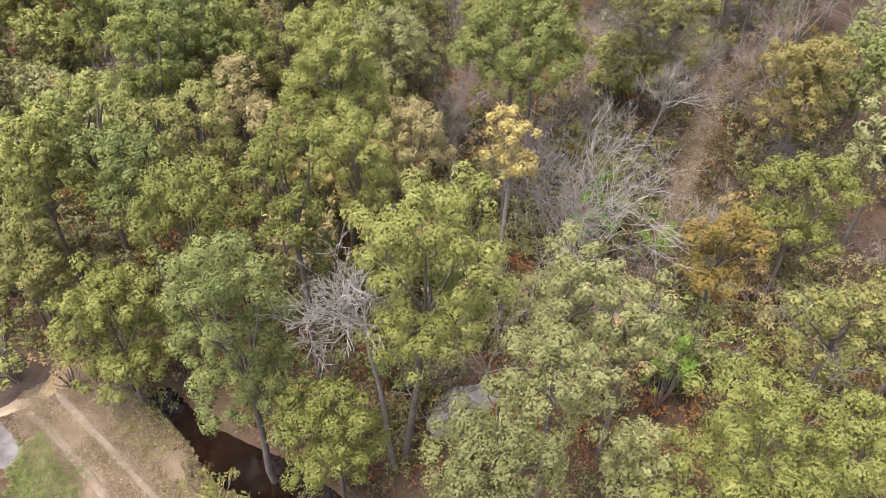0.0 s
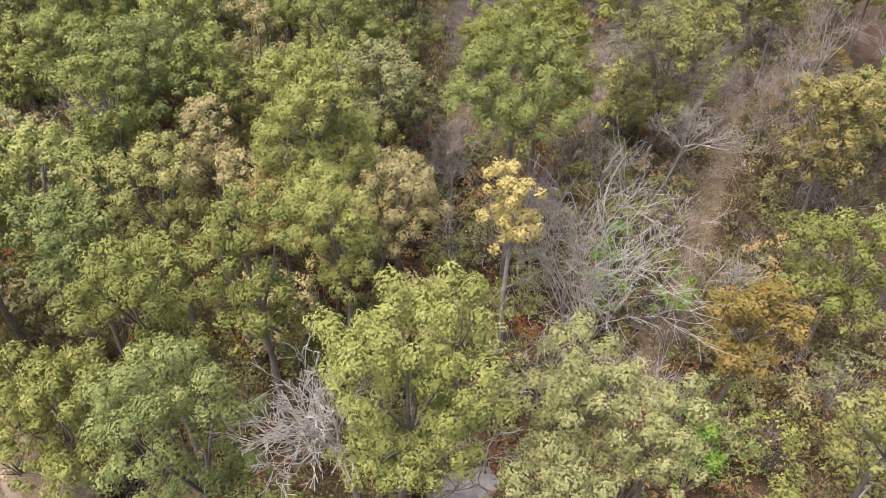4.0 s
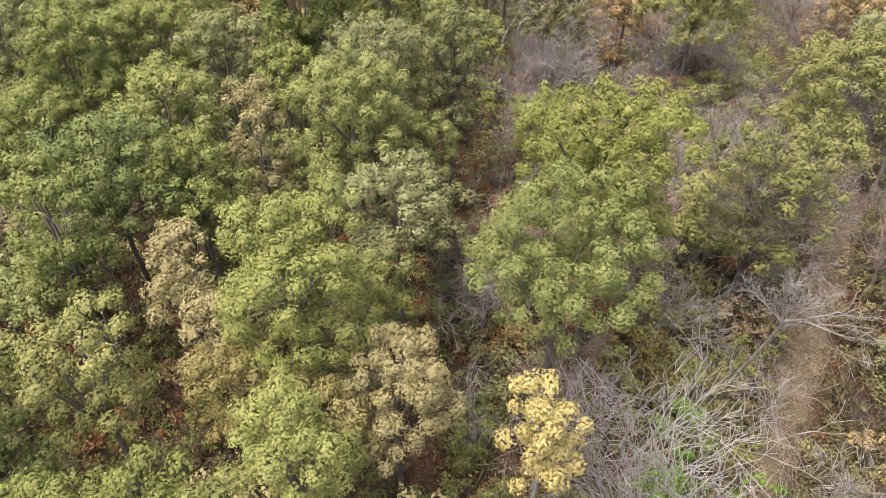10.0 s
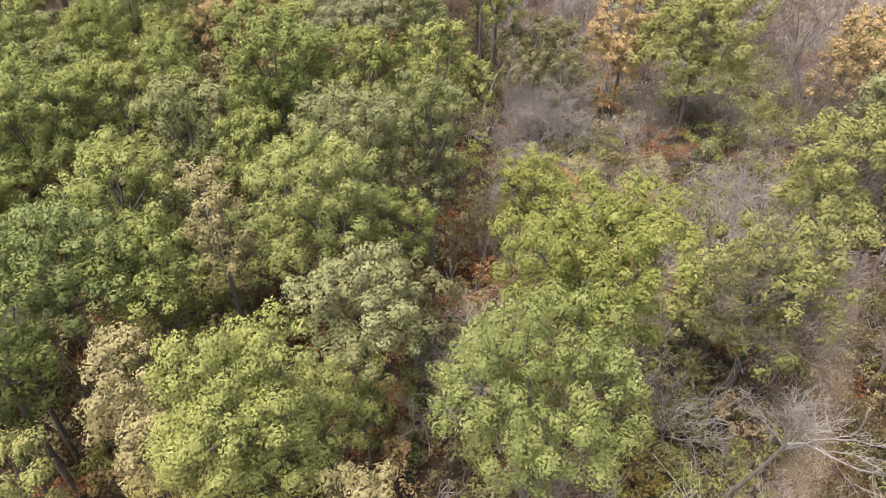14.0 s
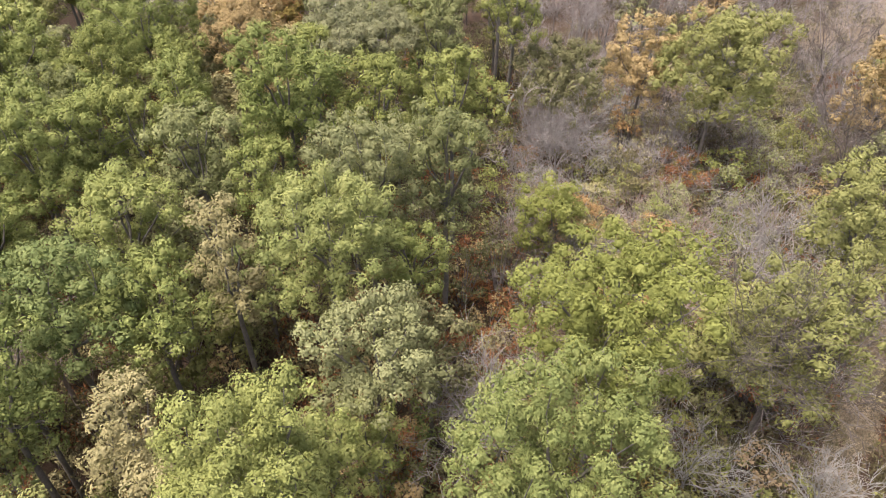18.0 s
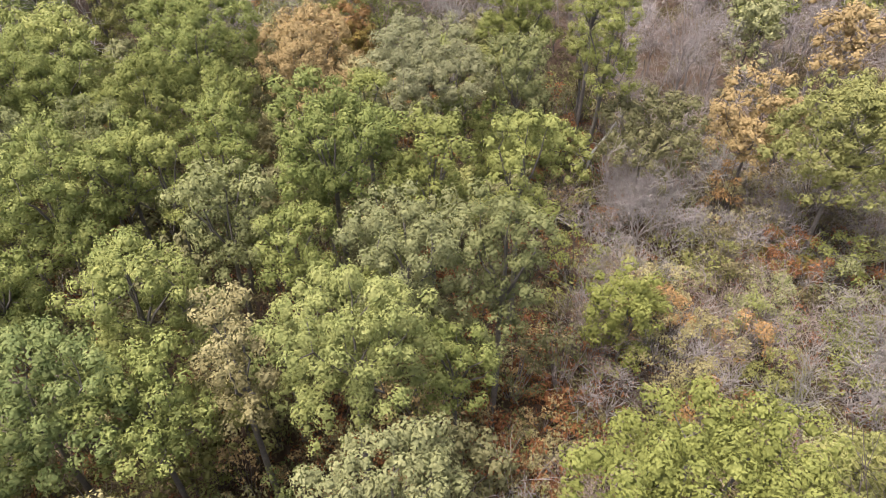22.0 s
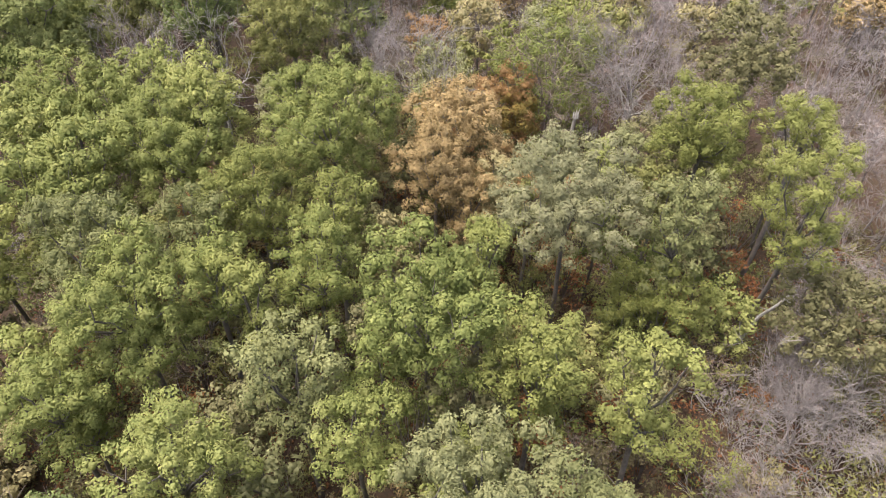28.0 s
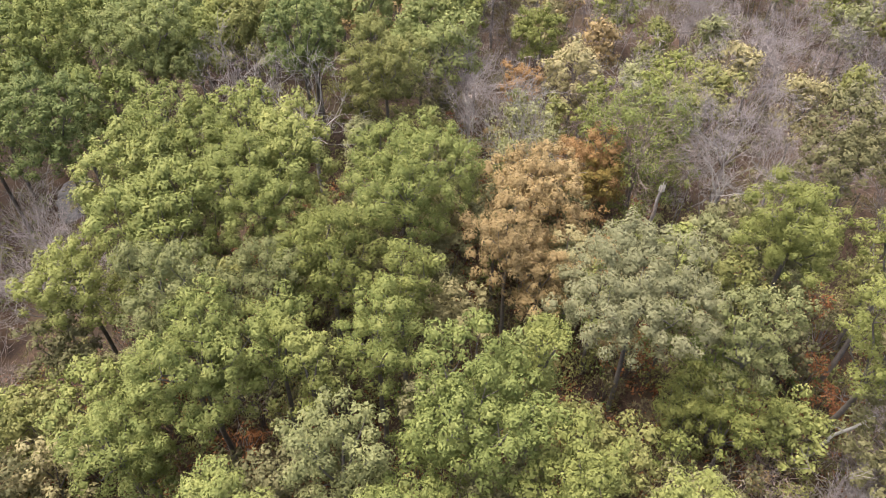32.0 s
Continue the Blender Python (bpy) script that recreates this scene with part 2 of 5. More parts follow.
def tubes(segs, sides=5):
    """Tapered tubes for rows (p0, p1, r0, r1) of an (n, 8) array."""
    segs = np.asarray(segs, float).reshape(-1, 8)
    p0, p1, r0, r1 = segs[:, :3], segs[:, 3:6], segs[:, 6], segs[:, 7]
    d = unit(p1 - p0)
    ref = np.where(np.abs(d[:, 2:3]) > 0.9, [[1.0, 0, 0]], [[0, 0, 1.0]])
    u = unit(np.cross(d, ref))
    v = np.cross(d, u)
    a = np.arange(sides) * 2 * math.pi / sides
    ring = np.cos(a)[None, :, None] * u[:, None] + np.sin(a)[None, :, None] * v[:, None]
    lo, hi = p0[:, None] + ring * r0[:, None, None], p1[:, None] + ring * r1[:, None, None]
    verts = np.concatenate([lo, hi], 1).reshape(-1, 3)
    i = np.arange(sides)
    quad = np.stack([i, (i + 1) % sides, (i + 1) % sides + sides, i + sides], 1)
    faces = (np.arange(len(segs))[:, None, None] * 2 * sides + quad[None]).reshape(-1, 4)
    return verts, faces


def bent(rng, p0, p1, r0, r1, n, wobble):
    """A limb of n pieces from p0 to p1 with a little wander."""
    p0, p1 = np.asarray(p0, float), np.asarray(p1, float)
    t = np.linspace(0, 1, n + 1)[:, None]
    pts = p0 + (p1 - p0) * t
    pts[1:-1] += rng.normal(0, wobble, (n - 1, 3))
    rad = r0 + (r1 - r0) * t[:, 0]
    return np.concatenate([pts[:-1], pts[1:], rad[:-1, None], rad[1:, None]], 1)


def chain(segs, sides):
    """One closed skin along a run of pieces from bent()."""
    pts = np.concatenate([segs[:, :3], segs[-1:, 3:6]])
    rad = np.concatenate([segs[:, 6], segs[-1:, 7]])
    d = unit(np.gradient(pts, axis=0))
    u = unit(np.cross(d, [[0.3, 1.0, 0.1]]))
    v = np.cross(d, u)
    a = np.arange(sides) * 2 * math.pi / sides
    verts = (pts[:, None] + (np.cos(a)[None, :, None] * u[:, None] + np.sin(a)[None, :, None] * v[:, None]) * rad[:, None, None]).reshape(-1, 3)
    i, k = np.arange(sides), np.arange(len(pts) - 1)
    quad = np.stack([i, (i + 1) % sides, (i + 1) % sides + sides, i + sides], 1)
    return verts, (k[:, None, None] * sides + quad[None]).reshape(-1, 4)


def leaves(rng, pos, out, length, width, droop=0.12, up=0.45, ruffle=0.24):
    """One pointed leaf spray at each place: out is the way away from the bough."""
    n = len(pos)
    nor = unit(out * 0.85 + np.array([0, 0, up]) + rng.normal(0, ruffle, (n, 3)))
    u = unit(unit(np.cross(nor, rng.normal(0, 1, (n, 3)))) + out * 0.5 - np.array([0, 0, droop]))
    v = unit(np.cross(nor, u))
    L = length * rng.uniform(0.6, 1.35, (n, 1))
    W = width * rng.uniform(0.6, 1.35, (n, 1))
    base = pos - u * L * 0.4
    verts = np.stack([base - v * W * 0.5, base + v * W * rng.uniform(0.2, 0.6, (n, 1)) + u * L * 0.3, pos + u * L * 0.6], 1).reshape(-1, 3)
    return verts, np.arange(3 * n).reshape(n, 3)


def lobed_leaves(rng, lobes, density, length, width, mid=None, **kw):
    """Leaves on the shells of many small puffs: rows (centre, radius). Those turned in towards mid, where no light falls, stay away."""
    lobes = np.asarray(lobes, float)
    cnt = np.maximum((density * 4 * math.pi * lobes[:, 3] ** 2 * (1 if mid is None else np.where(lobes[:, 2] < mid[2] - 0.8, 0.5, 1.0))).astype(int), 6)
    idx = np.repeat(np.arange(len(lobes)), cnt)
    d = unit(rng.normal(0, 1, (len(idx), 3)))
    d[:, 2] = np.where(d[:, 2] < -0.3, -d[:, 2], d[:, 2])
    if mid is not None:
        away = unit(lobes[idx, :3] - mid)
        keep = (d * away).sum(1) > rng.uniform(-0.5, 0.08, len(idx))
        idx, d = idx[keep], d[keep]
    rad = lobes[idx, 3] * (1.08 - 0.42 * rng.random(len(idx)) ** 1.6) * (1 + 0.15 * np.sin(7 * d[:, 0] + 5 * d[:, 1] + idx))
    pos = lobes[idx, :3] + d * rad[:, None] * np.array([1, 1, 0.85])
    return leaves(rng, pos, d, length, width, **kw)


BALL_V = np.array([(1, 0, 0), (-1, 0, 0), (0, 1, 0), (0, -1, 0), (0, 0, 1), (0, 0, -1)], float)
BALL_F = np.array([(4, 0, 2), (4, 2, 1), (4, 1, 3), (4, 3, 0), (5, 2, 0), (5, 1, 2), (5, 3, 1), (5, 0, 3)])


def clumps(rng, lobes, share=0.5):
    """The dense, uneven heart of each puff."""
    lobes = np.asarray(lobes, float)
    n, k = len(lobes), len(BALL_V)
    rough = rng.uniform(0.6, 1.25, (n, k, 1))
    v = lobes[:, None, :3] + BALL_V[None] * rough * (lobes[:, 3] * share)[:, None, None] * np.array([1, 1, 0.85])
    return v.reshape(-1, 3), (np.arange(n)[:, None, None] * k + BALL_F[None]).reshape(-1, 3)


def joined(*parts):
    vs, fs, n = [], [], 0
    for v, f in parts:
        vs.append(v)
        fs.append(f + n)
        n += len(v)
    return np.concatenate(vs), np.concatenate(fs)


def smooth01(a, b, v):
    s = np.clip((v - a) / (b - a), 0, 1)
    return s * s * (3 - 2 * s)


STREAM = ((-16.6, 26, 0.6), (-13.6, 23.4, 0.75), (-10.9, 21.3, 1.4), (-8.6, 20.2, 1.3), (-6.4, 19.2, 1.0), (-5, 18.2, 0.8), (-2.8, 18.4, 0.9), (-0.4, 18.2, 0.6), (2, 16.4, 0.5))
POND = ((-0.1, 24.0, 0.8), (1.2, 25.3, 1.2), (2.5, 26.2, 0.8))
CREEK = ((-66, 64, 1.6), (-57, 58.5, 1.7), (-51, 53, 1.6), (-46, 47, 1.5), (-43, 40, 1.5))
TRAIL = ((11.4, 30.5, 0.9), (12.8, 34.0, 1.2), (14.1, 36.2, 1.3), (16.2, 39.8, 1.3), (18.6, 45.0, 1.3), (21.2, 50.3, 1.3), (23.6, 55.2, 1.2), (27.0, 62.5, 1.1))
POOL_A = ((-25.0, 27.6, 1.3), (-27.5, 27.4, 2.2), (-32, 27, 2.6), (-40, 27, 3))
POOL_B = ((-23.9, 21.8, 0.7), (-25.5, 22.2, 1.3), (-29, 22.4, 1.8), (-40, 22, 2))


def near_line(line, x, y):
    """How far inside the channel: 1 at its middle, 0 at its bank, below 0 outside."""
    best = np.full(np.shape(x), -9.0)
    for (xa, ya, wa), (xb, yb, wb) in zip(line[:-1], line[1:]):
        dx, dy = xb - xa, yb - ya
        t = np.clip(((x - xa) * dx + (y - ya) * dy) / (dx * dx + dy * dy), 0, 1)
        w = wa + (wb - wa) * t
        best = np.maximum(best, 1 - np.hypot(x - xa - dx * t, y - ya - dy * t) / w)
    return best


def terrain(x, y):
    x, y = np.asarray(x, float), np.asarray(y, float)
    z = 3.0 * smooth01(25, 62, y) * smooth01(-70, -34, x) + 0.12 * np.sin(0.7 * x + 0.4 * y) + 0.1 * np.sin(0.31 * x - 0.83 * y + 1.0) + 0.05 * np.sin(2.1 * x + 1.3 * y)
    for line, depth in ((STREAM, 0.9), (CREEK, 1.0), (POOL_A, 0.5), (POOL_B, 0.5), (POND, 0.8)):
        z = z - depth * smooth01(-0.5, 0.45, near_line(line, x, y))
    return z


def ground_z(x, y):
    return float(terrain(x, y))


# ---------------------------------------------------------------- ground and water
def sheet(name, xs, ys, lift, material, keep=None):
    gx, gy = np.meshgrid(xs, ys)
    verts = np.stack([gx, gy, terrain(gx, gy) + lift], 2).reshape(-1, 3)
    nx, ny = len(xs), len(ys)
    i = (np.arange(ny - 1)[:, None] * nx + np.arange(nx - 1)[None]).reshape(-1)
    faces = np.stack([i, i + 1, i + 1 + nx, i + nx], 1)
    if keep is not None:
        faces = faces[keep(verts[faces].mean(1))]
    return new(name, mesh_of(name, verts, faces, material, True))


_xs = np.concatenate([np.linspace(-900, -90, 10), np.arange(-80, -34, 0.9), np.arange(-34, 8, 0.4), np.arange(8, 60, 0.8), np.linspace(70, 900, 10)])
_ys = np.concatenate([np.linspace(-500, -10, 8), np.arange(-4, 13, 1.0), np.arange(13, 31, 0.4), np.arange(31, 140, 0.9), np.linspace(150, 1500, 12)])
tagged(sheet("ground", _xs, _ys, 0, LITTER), "brown leaf-littered woodland floor with bare earth", "ground", kind="structure")


def water(name, line, level, material, label):
    (xa, ya, wa), (xb, yb, _) = line[:2]
    far = 1.4 * wa / math.hypot(xb - xa, yb - ya)
    line = ((xa + (xa - xb) * far, ya + (ya - yb) * far, wa), *line)
    verts, faces, n = [], [], len(line)
    for k in range(n):
        a, b = line[max(k - 1, 0)], line[min(k + 1, n - 1)]
        dx, dy = b[0] - a[0], b[1] - a[1]
        s = 1.5 * line[k][2] / math.hypot(dx, dy)
        verts += [(line[k][0] - dy * s, line[k][1] + dx * s, level), (line[k][0] + dy * s, line[k][1] - dx * s, level)]
    faces = [(2 * k, 2 * k + 1, 2 * k + 3, 2 * k + 2) for k in range(n - 1)]
    return tagged(new(name, mesh_of(name, np.array(verts), np.array(faces), material)), label, "water", kind="structure")


water("stream_water", STREAM, -0.42, WATER, "murky dark brown stream water under the trees")
water("pond_water", ((-0.7, 23.4, 0.8), *POND, (3.1, 26.6, 0.8)), -0.36, WATER_POND, "grey pond with the pale sky's reflection painted into its colour")
water("creek_water", CREEK, -0.45, WATER_GREY, "pale grey creek water between bare trees")
water("pool_water", POOL_A, -0.2, WATER_MUD, "shallow muddy pool beside the dirt track")
water("puddle_water", POOL_B, -0.2, WATER_GREY, "pale grey puddle beside green grass")


def strip(name, line, lift, material, label, step=0.3, across=7):
    """A worn strip with ragged edges, draped over the ground along a line of (x, y, half width)."""
    rng = np.random.default_rng(len(line) * 7 + int(abs(line[0][0]) * 10))
    pts = []
    for (xa, ya, wa), (xb, yb, wb) in zip(line[:-1], line[1:]):
        n = max(int(math.hypot(xb - xa, yb - ya) / step), 1)
        pts += [(xa + (xb - xa) * k / n, ya + (yb - ya) * k / n, wa + (wb - wa) * k / n) for k in range(n)]
    pts = np.array(pts + [line[-1]])
    for _ in range(6):
        pts[1:-1] = 0.25 * pts[:-2] + 0.5 * pts[1:-1] + 0.25 * pts[2:]
    d = unit(np.gradient(pts[:, :2], axis=0))
    side = np.stack([-d[:, 1], d[:, 0]], 1)
    q = np.linspace(-1, 1, across)
    n = len(pts)
    wob = rng.normal(0, 0.16, (n, 2))
    wob[1:] = 0.5 * wob[1:] + 0.5 * wob[:-1]
    end = np.minimum(np.minimum(np.arange(n), np.arange(n)[::-1]) / 3.0 + 0.15, 1)[:, None]
    w = pts[:, 2:3] * (1 + np.where(q[None] < 0, wob[:, :1], wob[:, 1:])) * end
    xy = pts[:, None, :2] + side[:, None] * (w * q[None])[:, :, None]
    z = terrain(xy[..., 0], xy[..., 1]) + lift
    z[:, 0] -= lift + 0.02
    z[:, -1] -= lift + 0.02
    verts = np.concatenate([xy, z[..., None]], 2).reshape(-1, 3)
    i = (np.arange(n - 1)[:, None] * across + np.arange(across - 1)[None]).reshape(-1)
    faces = np.stack([i, i + across, i + across + 1, i + 1], 1)
    return tagged(new(name, mesh_of(name, verts, faces, material, True)), label, "track", kind="structure")


strip("dry_bank", ((-24.5, 27.4, 2.2), (-19, 22.6, 3.6), (-12, 17, 4.2), (-4, 11, 4.5)), 0.02, DRY, "dry tan grass bank beside the dirt track", 0.3, 15)
strip("rut", ((-23.9, 25.0, 0.3), (-18.5, 20.3, 0.28), (-11, 13.6, 0.3)), 0.045, RUT, "pale bare earth wheel rut of a track")
strip("rut", ((-22.9, 26.1, 0.3), (-15.3, 19.7, 0.22), (-8, 13.4, 0.3)), 0.045, RUT, "pale bare earth wheel rut of a track")
strip("mud_rim", ((-22.8, 29.2, 0.35), (-22.6, 27.4, 0.55), (-23.5, 25.6, 0.5), (-26, 24.8, 0.55), (-30, 24.6, 0.7)), 0.03, MUD, "wet mud rim of a shallow pool")
strip("footpath", TRAIL, 0.03, PATH, "dry tan grass strip winding through brush")
strip("field", ((34, 96, 6), (42, 108, 9), (52, 125, 12), (60, 150, 18)), 0.03, DRY, "dry tan field at the wood's edge", 0.8, 15)


# ---------------------------------------------------------------- trees
WORDS = {
    "lg": "light green leafy maple tree with rounded boughs", "yg": "yellow-green broadleaf tree turning for autumn", "dg": "dark green leafy tree with dense rounded crown",
    "ol": "olive-green broadleaf tree with thinning leaves", "gg": "grey-green leafy tree with silvery crown", "bg": "bluish green maple tree with open boughs",
    "py": "pale green leafy tree with soft drooping boughs", "tn": "tan autumn tree with withered leaves", "or": "orange-brown autumn tree among green trees",
    "oo": "olive tree turning orange on its outer leaves",
    "sg": "silver-green umbrella tree with wide flat crown", "vy": "vivid yellow-green autumn tree with rounded boughs",
    "yl": "bright yellow autumn tree on a pale leaning trunk", "pk": "faded pinkish tree, half bare of leaves", "og": "orange autumn tree with rusty leaves", "ty": "tan-yellow autumn tree with thinning leaves", "dl": "dull olive tree overgrown with vines",
}


def tufts(rng, lobes, axes, density, length, width, thin=None, ruffle=0.12, tall=1.25):
    """Leaf sprays on rounded tufts: rows (centre, radius) that grow along axes. Sprays lie close on the tuft and point to its tip; its foot, where no light falls, has none."""
    n = len(lobes)
    cnt = np.maximum((density * 9.0 * lobes[:, 3] ** 2 * (1.0 if thin is None else thin)).astype(int), 7)
    idx = np.repeat(np.arange(n), cnt)
    ax = axes[idx]
    d = unit(rng.normal(0, 1, (len(idx), 3)))
    along = (d * ax).sum(1, keepdims=True)
    d = unit(np.where(along < -0.25, d - 2 * along * ax, d))
    along = (d * ax).sum(1, keepdims=True)
    knob = 1 + 0.16 * np.sin(6.0 * d[:, :1] + 4.0 * idx[:, None]) * np.sin(7.0 * d[:, 1:2] + 2.6 * idx[:, None]) + 0.1 * np.sin(11 * d[:, 2:] + idx[:, None])
    rad = lobes[idx, 3:4] * knob * (1.04 - 0.3 * rng.random((len(idx), 1)) ** 2.0)
    pos = lobes[idx, :3] + (d + ax * along * (tall - 1.0)) * rad
    nor = unit(d * 0.9 + np.array([0, 0, 0.3]) + rng.normal(0, ruffle, d.shape))
    u = ax + rng.normal(0, 0.45, d.shape)
    u = unit(u - (u * nor).sum(1, keepdims=True) * nor * 0.85)
    v = unit(np.cross(nor, u))
    L, W = length * rng.uniform(0.6, 1.35, (len(idx), 1)), width * rng.uniform(0.65, 1.35, (len(idx), 1))
    verts = np.stack([pos - u * L * 0.4 - v * W * 0.5, pos - u * L * rng.uniform(0.15, 0.4, (len(idx), 1)) + v * W * 0.5, pos + u * L * 0.6], 1).reshape(-1, 3)
    return verts, np.arange(3 * len(idx)).reshape(-1, 3)


def leafy_tree(kind, x, y, zc, r, rv, seed, detail=1.0, bark=None, lean=(0, 0), full=1.0, skirt=1.0):
    """A broadleaf tree: trunk, limbs that end in boughs, and leafy tufts on the boughs, round (x, y, zc), r wide and rv high."""
    rng = np.random.default_rng(seed)
    z0 = ground_z(x + lean[0], y + lean[1])
    root = new("tree")
    root.location = (x + lean[0], y + lean[1], z0)
    tagged(root, WORDS[kind], "tree", "woodland trees")
    o = np.array([x + lean[0], y + lean[1], z0])
    c = np.array([x, y, zc]) - o
    low = max(1.6 * rv, 0.44 * c[2]) * skirt
    r, rv = max(1.06 * r - 0.2, 0.7), max(rv - 0.2, 0.7)
    small = math.sqrt(max(detail, 0.25))
    rl = (0.38 + 0.035 * r) / (1.0 if detail > 0.4 else small ** 0.7)
    # the crown is a union of boughs: a ring of high ones, a ring of lower ones hung round them, a few low ones within
    mt, ml = int(np.clip(round(2.0 + r * 1.5), 4, 9)), int(np.clip(round(2.6 * r), 5, 10))
    at = (np.arange(mt) + rng.uniform(-0.3, 0.3, mt)) * 2 * math.pi / mt + rng.random() * 6
    al = (np.arange(ml) + rng.uniform(-0.3, 0.3, ml)) * 2 * math.pi / ml + rng.random() * 6
    deep = rng.uniform(0.2, 0.8, ml)
    ot, ol = r * rng.uniform(0.42, 0.72, mt), r * rng.uniform(0.62, 0.84, ml) * (1 - 0.45 * deep)
    subs = np.concatenate([
        np.stack([ot * np.cos(at), ot * np.sin(at), rv * rng.uniform(-0.15, 0.42, mt), r * rng.uniform(0.28, 0.42, mt), rv * rng.uniform(0.4, 0.62, mt)], 1),
        np.stack([ol * np.cos(al), ol * np.sin(al), -low * deep, r * rng.uniform(0.3, 0.44, ml), low * rng.uniform(0.2, 0.34, ml)], 1)])
    subs[0, :3] = (rng.uniform(-0.15, 0.15) * r, rng.uniform(-0.15, 0.15) * r, 0.36 * rv)
    cen, axes, root_of = [], [], []
    for j, q in enumerate(subs):
        n = int(np.clip(2.4 * math.pi * q[3] * (q[3] + q[4]) / 2 / (2.02 * rl) ** 2, 4, 60))
        k = np.arange(n) + 0.5
        zz = 1 - 1.2 * k / n
        ph = k * 2.39996 + rng.random() * 6
        h = np.sqrt(np.maximum(1 - zz * zz, 0))
        d = unit(np.stack([h * np.cos(ph), h * np.sin(ph), zz], 1) + rng.normal(0, 0.14, (n, 3)))
        p = q[:3] + d * [q[3], q[3], q[4]] * rng.uniform(0.66, 1.24, (n, 1))
        inside = np.zeros(n, bool)
        for i, w in enumerate(subs):
            if i != j:
                inside |= (((p - w[:3]) / [w[3], w[3], w[4]]) ** 2).sum(1) < 0.55
        p, d = p[~inside], d[~inside]
        out = p * [1, 1, 0.2] / max(r, 1.0)
        cen.append(p)
        axes.append(unit(d * 0.7 + out * 0.5 + np.array([0, 0, 0.75])))
        root_of.append(np.full(len(p), j))
    cen, axes, root_of = np.concatenate(cen) + c, np.concatenate(axes), np.concatenate(root_of)
    lobes = np.concatenate([cen, (rl * rng.uniform(0.66, 1.22, len(cen)))[:, None]], 1)
    leaf = 0.146 / small
    thin = np.where(cen[:, 2] < c[2] - 0.55 * low, 0.7, 1.0) * full
    v, f = tufts(rng, lobes, axes, 64 * detail, leaf, leaf * 0.72, thin)
    if full > 0.6:
        v, f = joined((v, f), clumps(rng, lobes, 0.62))
    bark = bark or BARK
    part("crown", mesh_of("crown", v, f, LEAF[kind]), root)
    th = np.array([c[0], c[1], max(c[2] - low * 0.6, 0.35 * c[2])])
    tr = 0.035 + 0.0075 * (c[2] + rv)
    v, f = chain(bent(rng, (0, 0, -0.3), th, tr * 1.25, tr * 0.75, 5, 0.06), 7)
    part("trunk", mesh_of("trunk", v, f, bark, True), root)
    for j, q in enumerate(subs + [*c, 0, 0]):
        if j > (2 if detail < 0.5 else 7):
            break
        mine = cen[root_of == j]
        segs = [bent(rng, th, q[:3] - [0, 0, 0.4 * q[4]], tr * 0.6, tr * 0.32, 3 if detail > 0.5 else 2, 0.1)]
        if detail > 0.5:
            segs += [bent(rng, q[:3] - [0, 0, 0.4 * q[4]], w, tr * 0.24, 0.012, 2, 0.1) for w in mine[::6]]
        v, f = tubes(np.concatenate(segs), 3)
        part("limb", mesh_of("limb", v, f, bark), root)
    return root


def branch_out(rng, p, d, length, rad, level, spread, rows, droop=0.0):
    """Grows one branch and its forks into rows of tube pieces."""
    n = 3 if level > 0 else 2
    for _ in range(n):
        q = p + d * length / n
        rows.append((*p, *q, rad, rad * 0.82))
        p, rad = q, rad * 0.82
        d = unit(d + rng.normal(0, 0.27, 3) + np.array([0, 0, 0.05 - droop]))
        if level > 0 and rng.random() < 0.75:
            side = unit(d * 0.75 + rng.normal(0, spread, 3))
            branch_out(rng, p, side, length * rng.uniform(0.5, 0.75), rad * 0.6, level - 1, spread, rows, droop)
    if level > 0:
        for _ in range(2):
            side = unit(d + rng.normal(0, spread * 0.8, 3))
            branch_out(rng, p, side, length * rng.uniform(0.55, 0.8), rad * 0.8, level - 1, spread, rows, droop)


def twig_puffs(rng, lobes, density, length, width):
    """A haze of fine twigs: thin slivers that point out of each round clump."""
    lobes = np.asarray(lobes, float)
    cnt = np.maximum((density * 4 * math.pi * lobes[:, 3] ** 2).astype(int), 6)
    idx = np.repeat(np.arange(len(lobes)), cnt)
    d = unit(rng.normal(0, 1, (len(idx), 3)) + np.array([0, 0, 0.45]))
    pos = lobes[idx, :3] + d * (lobes[idx, 3] * rng.uniform(0.1, 0.75, len(idx)))[:, None]
    u = unit(d + rng.normal(0, 0.35, d.shape))
    v = unit(np.cross(u, rng.normal(0, 1, d.shape)))
    L = length * rng.uniform(0.5, 1.3, (len(idx), 1))
    verts = np.stack([pos - v * width * 0.5, pos + v * width * 0.5, pos + u * L], 1).reshape(-1, 3)
    return verts, np.arange(3 * len(idx)).reshape(-1, 3)


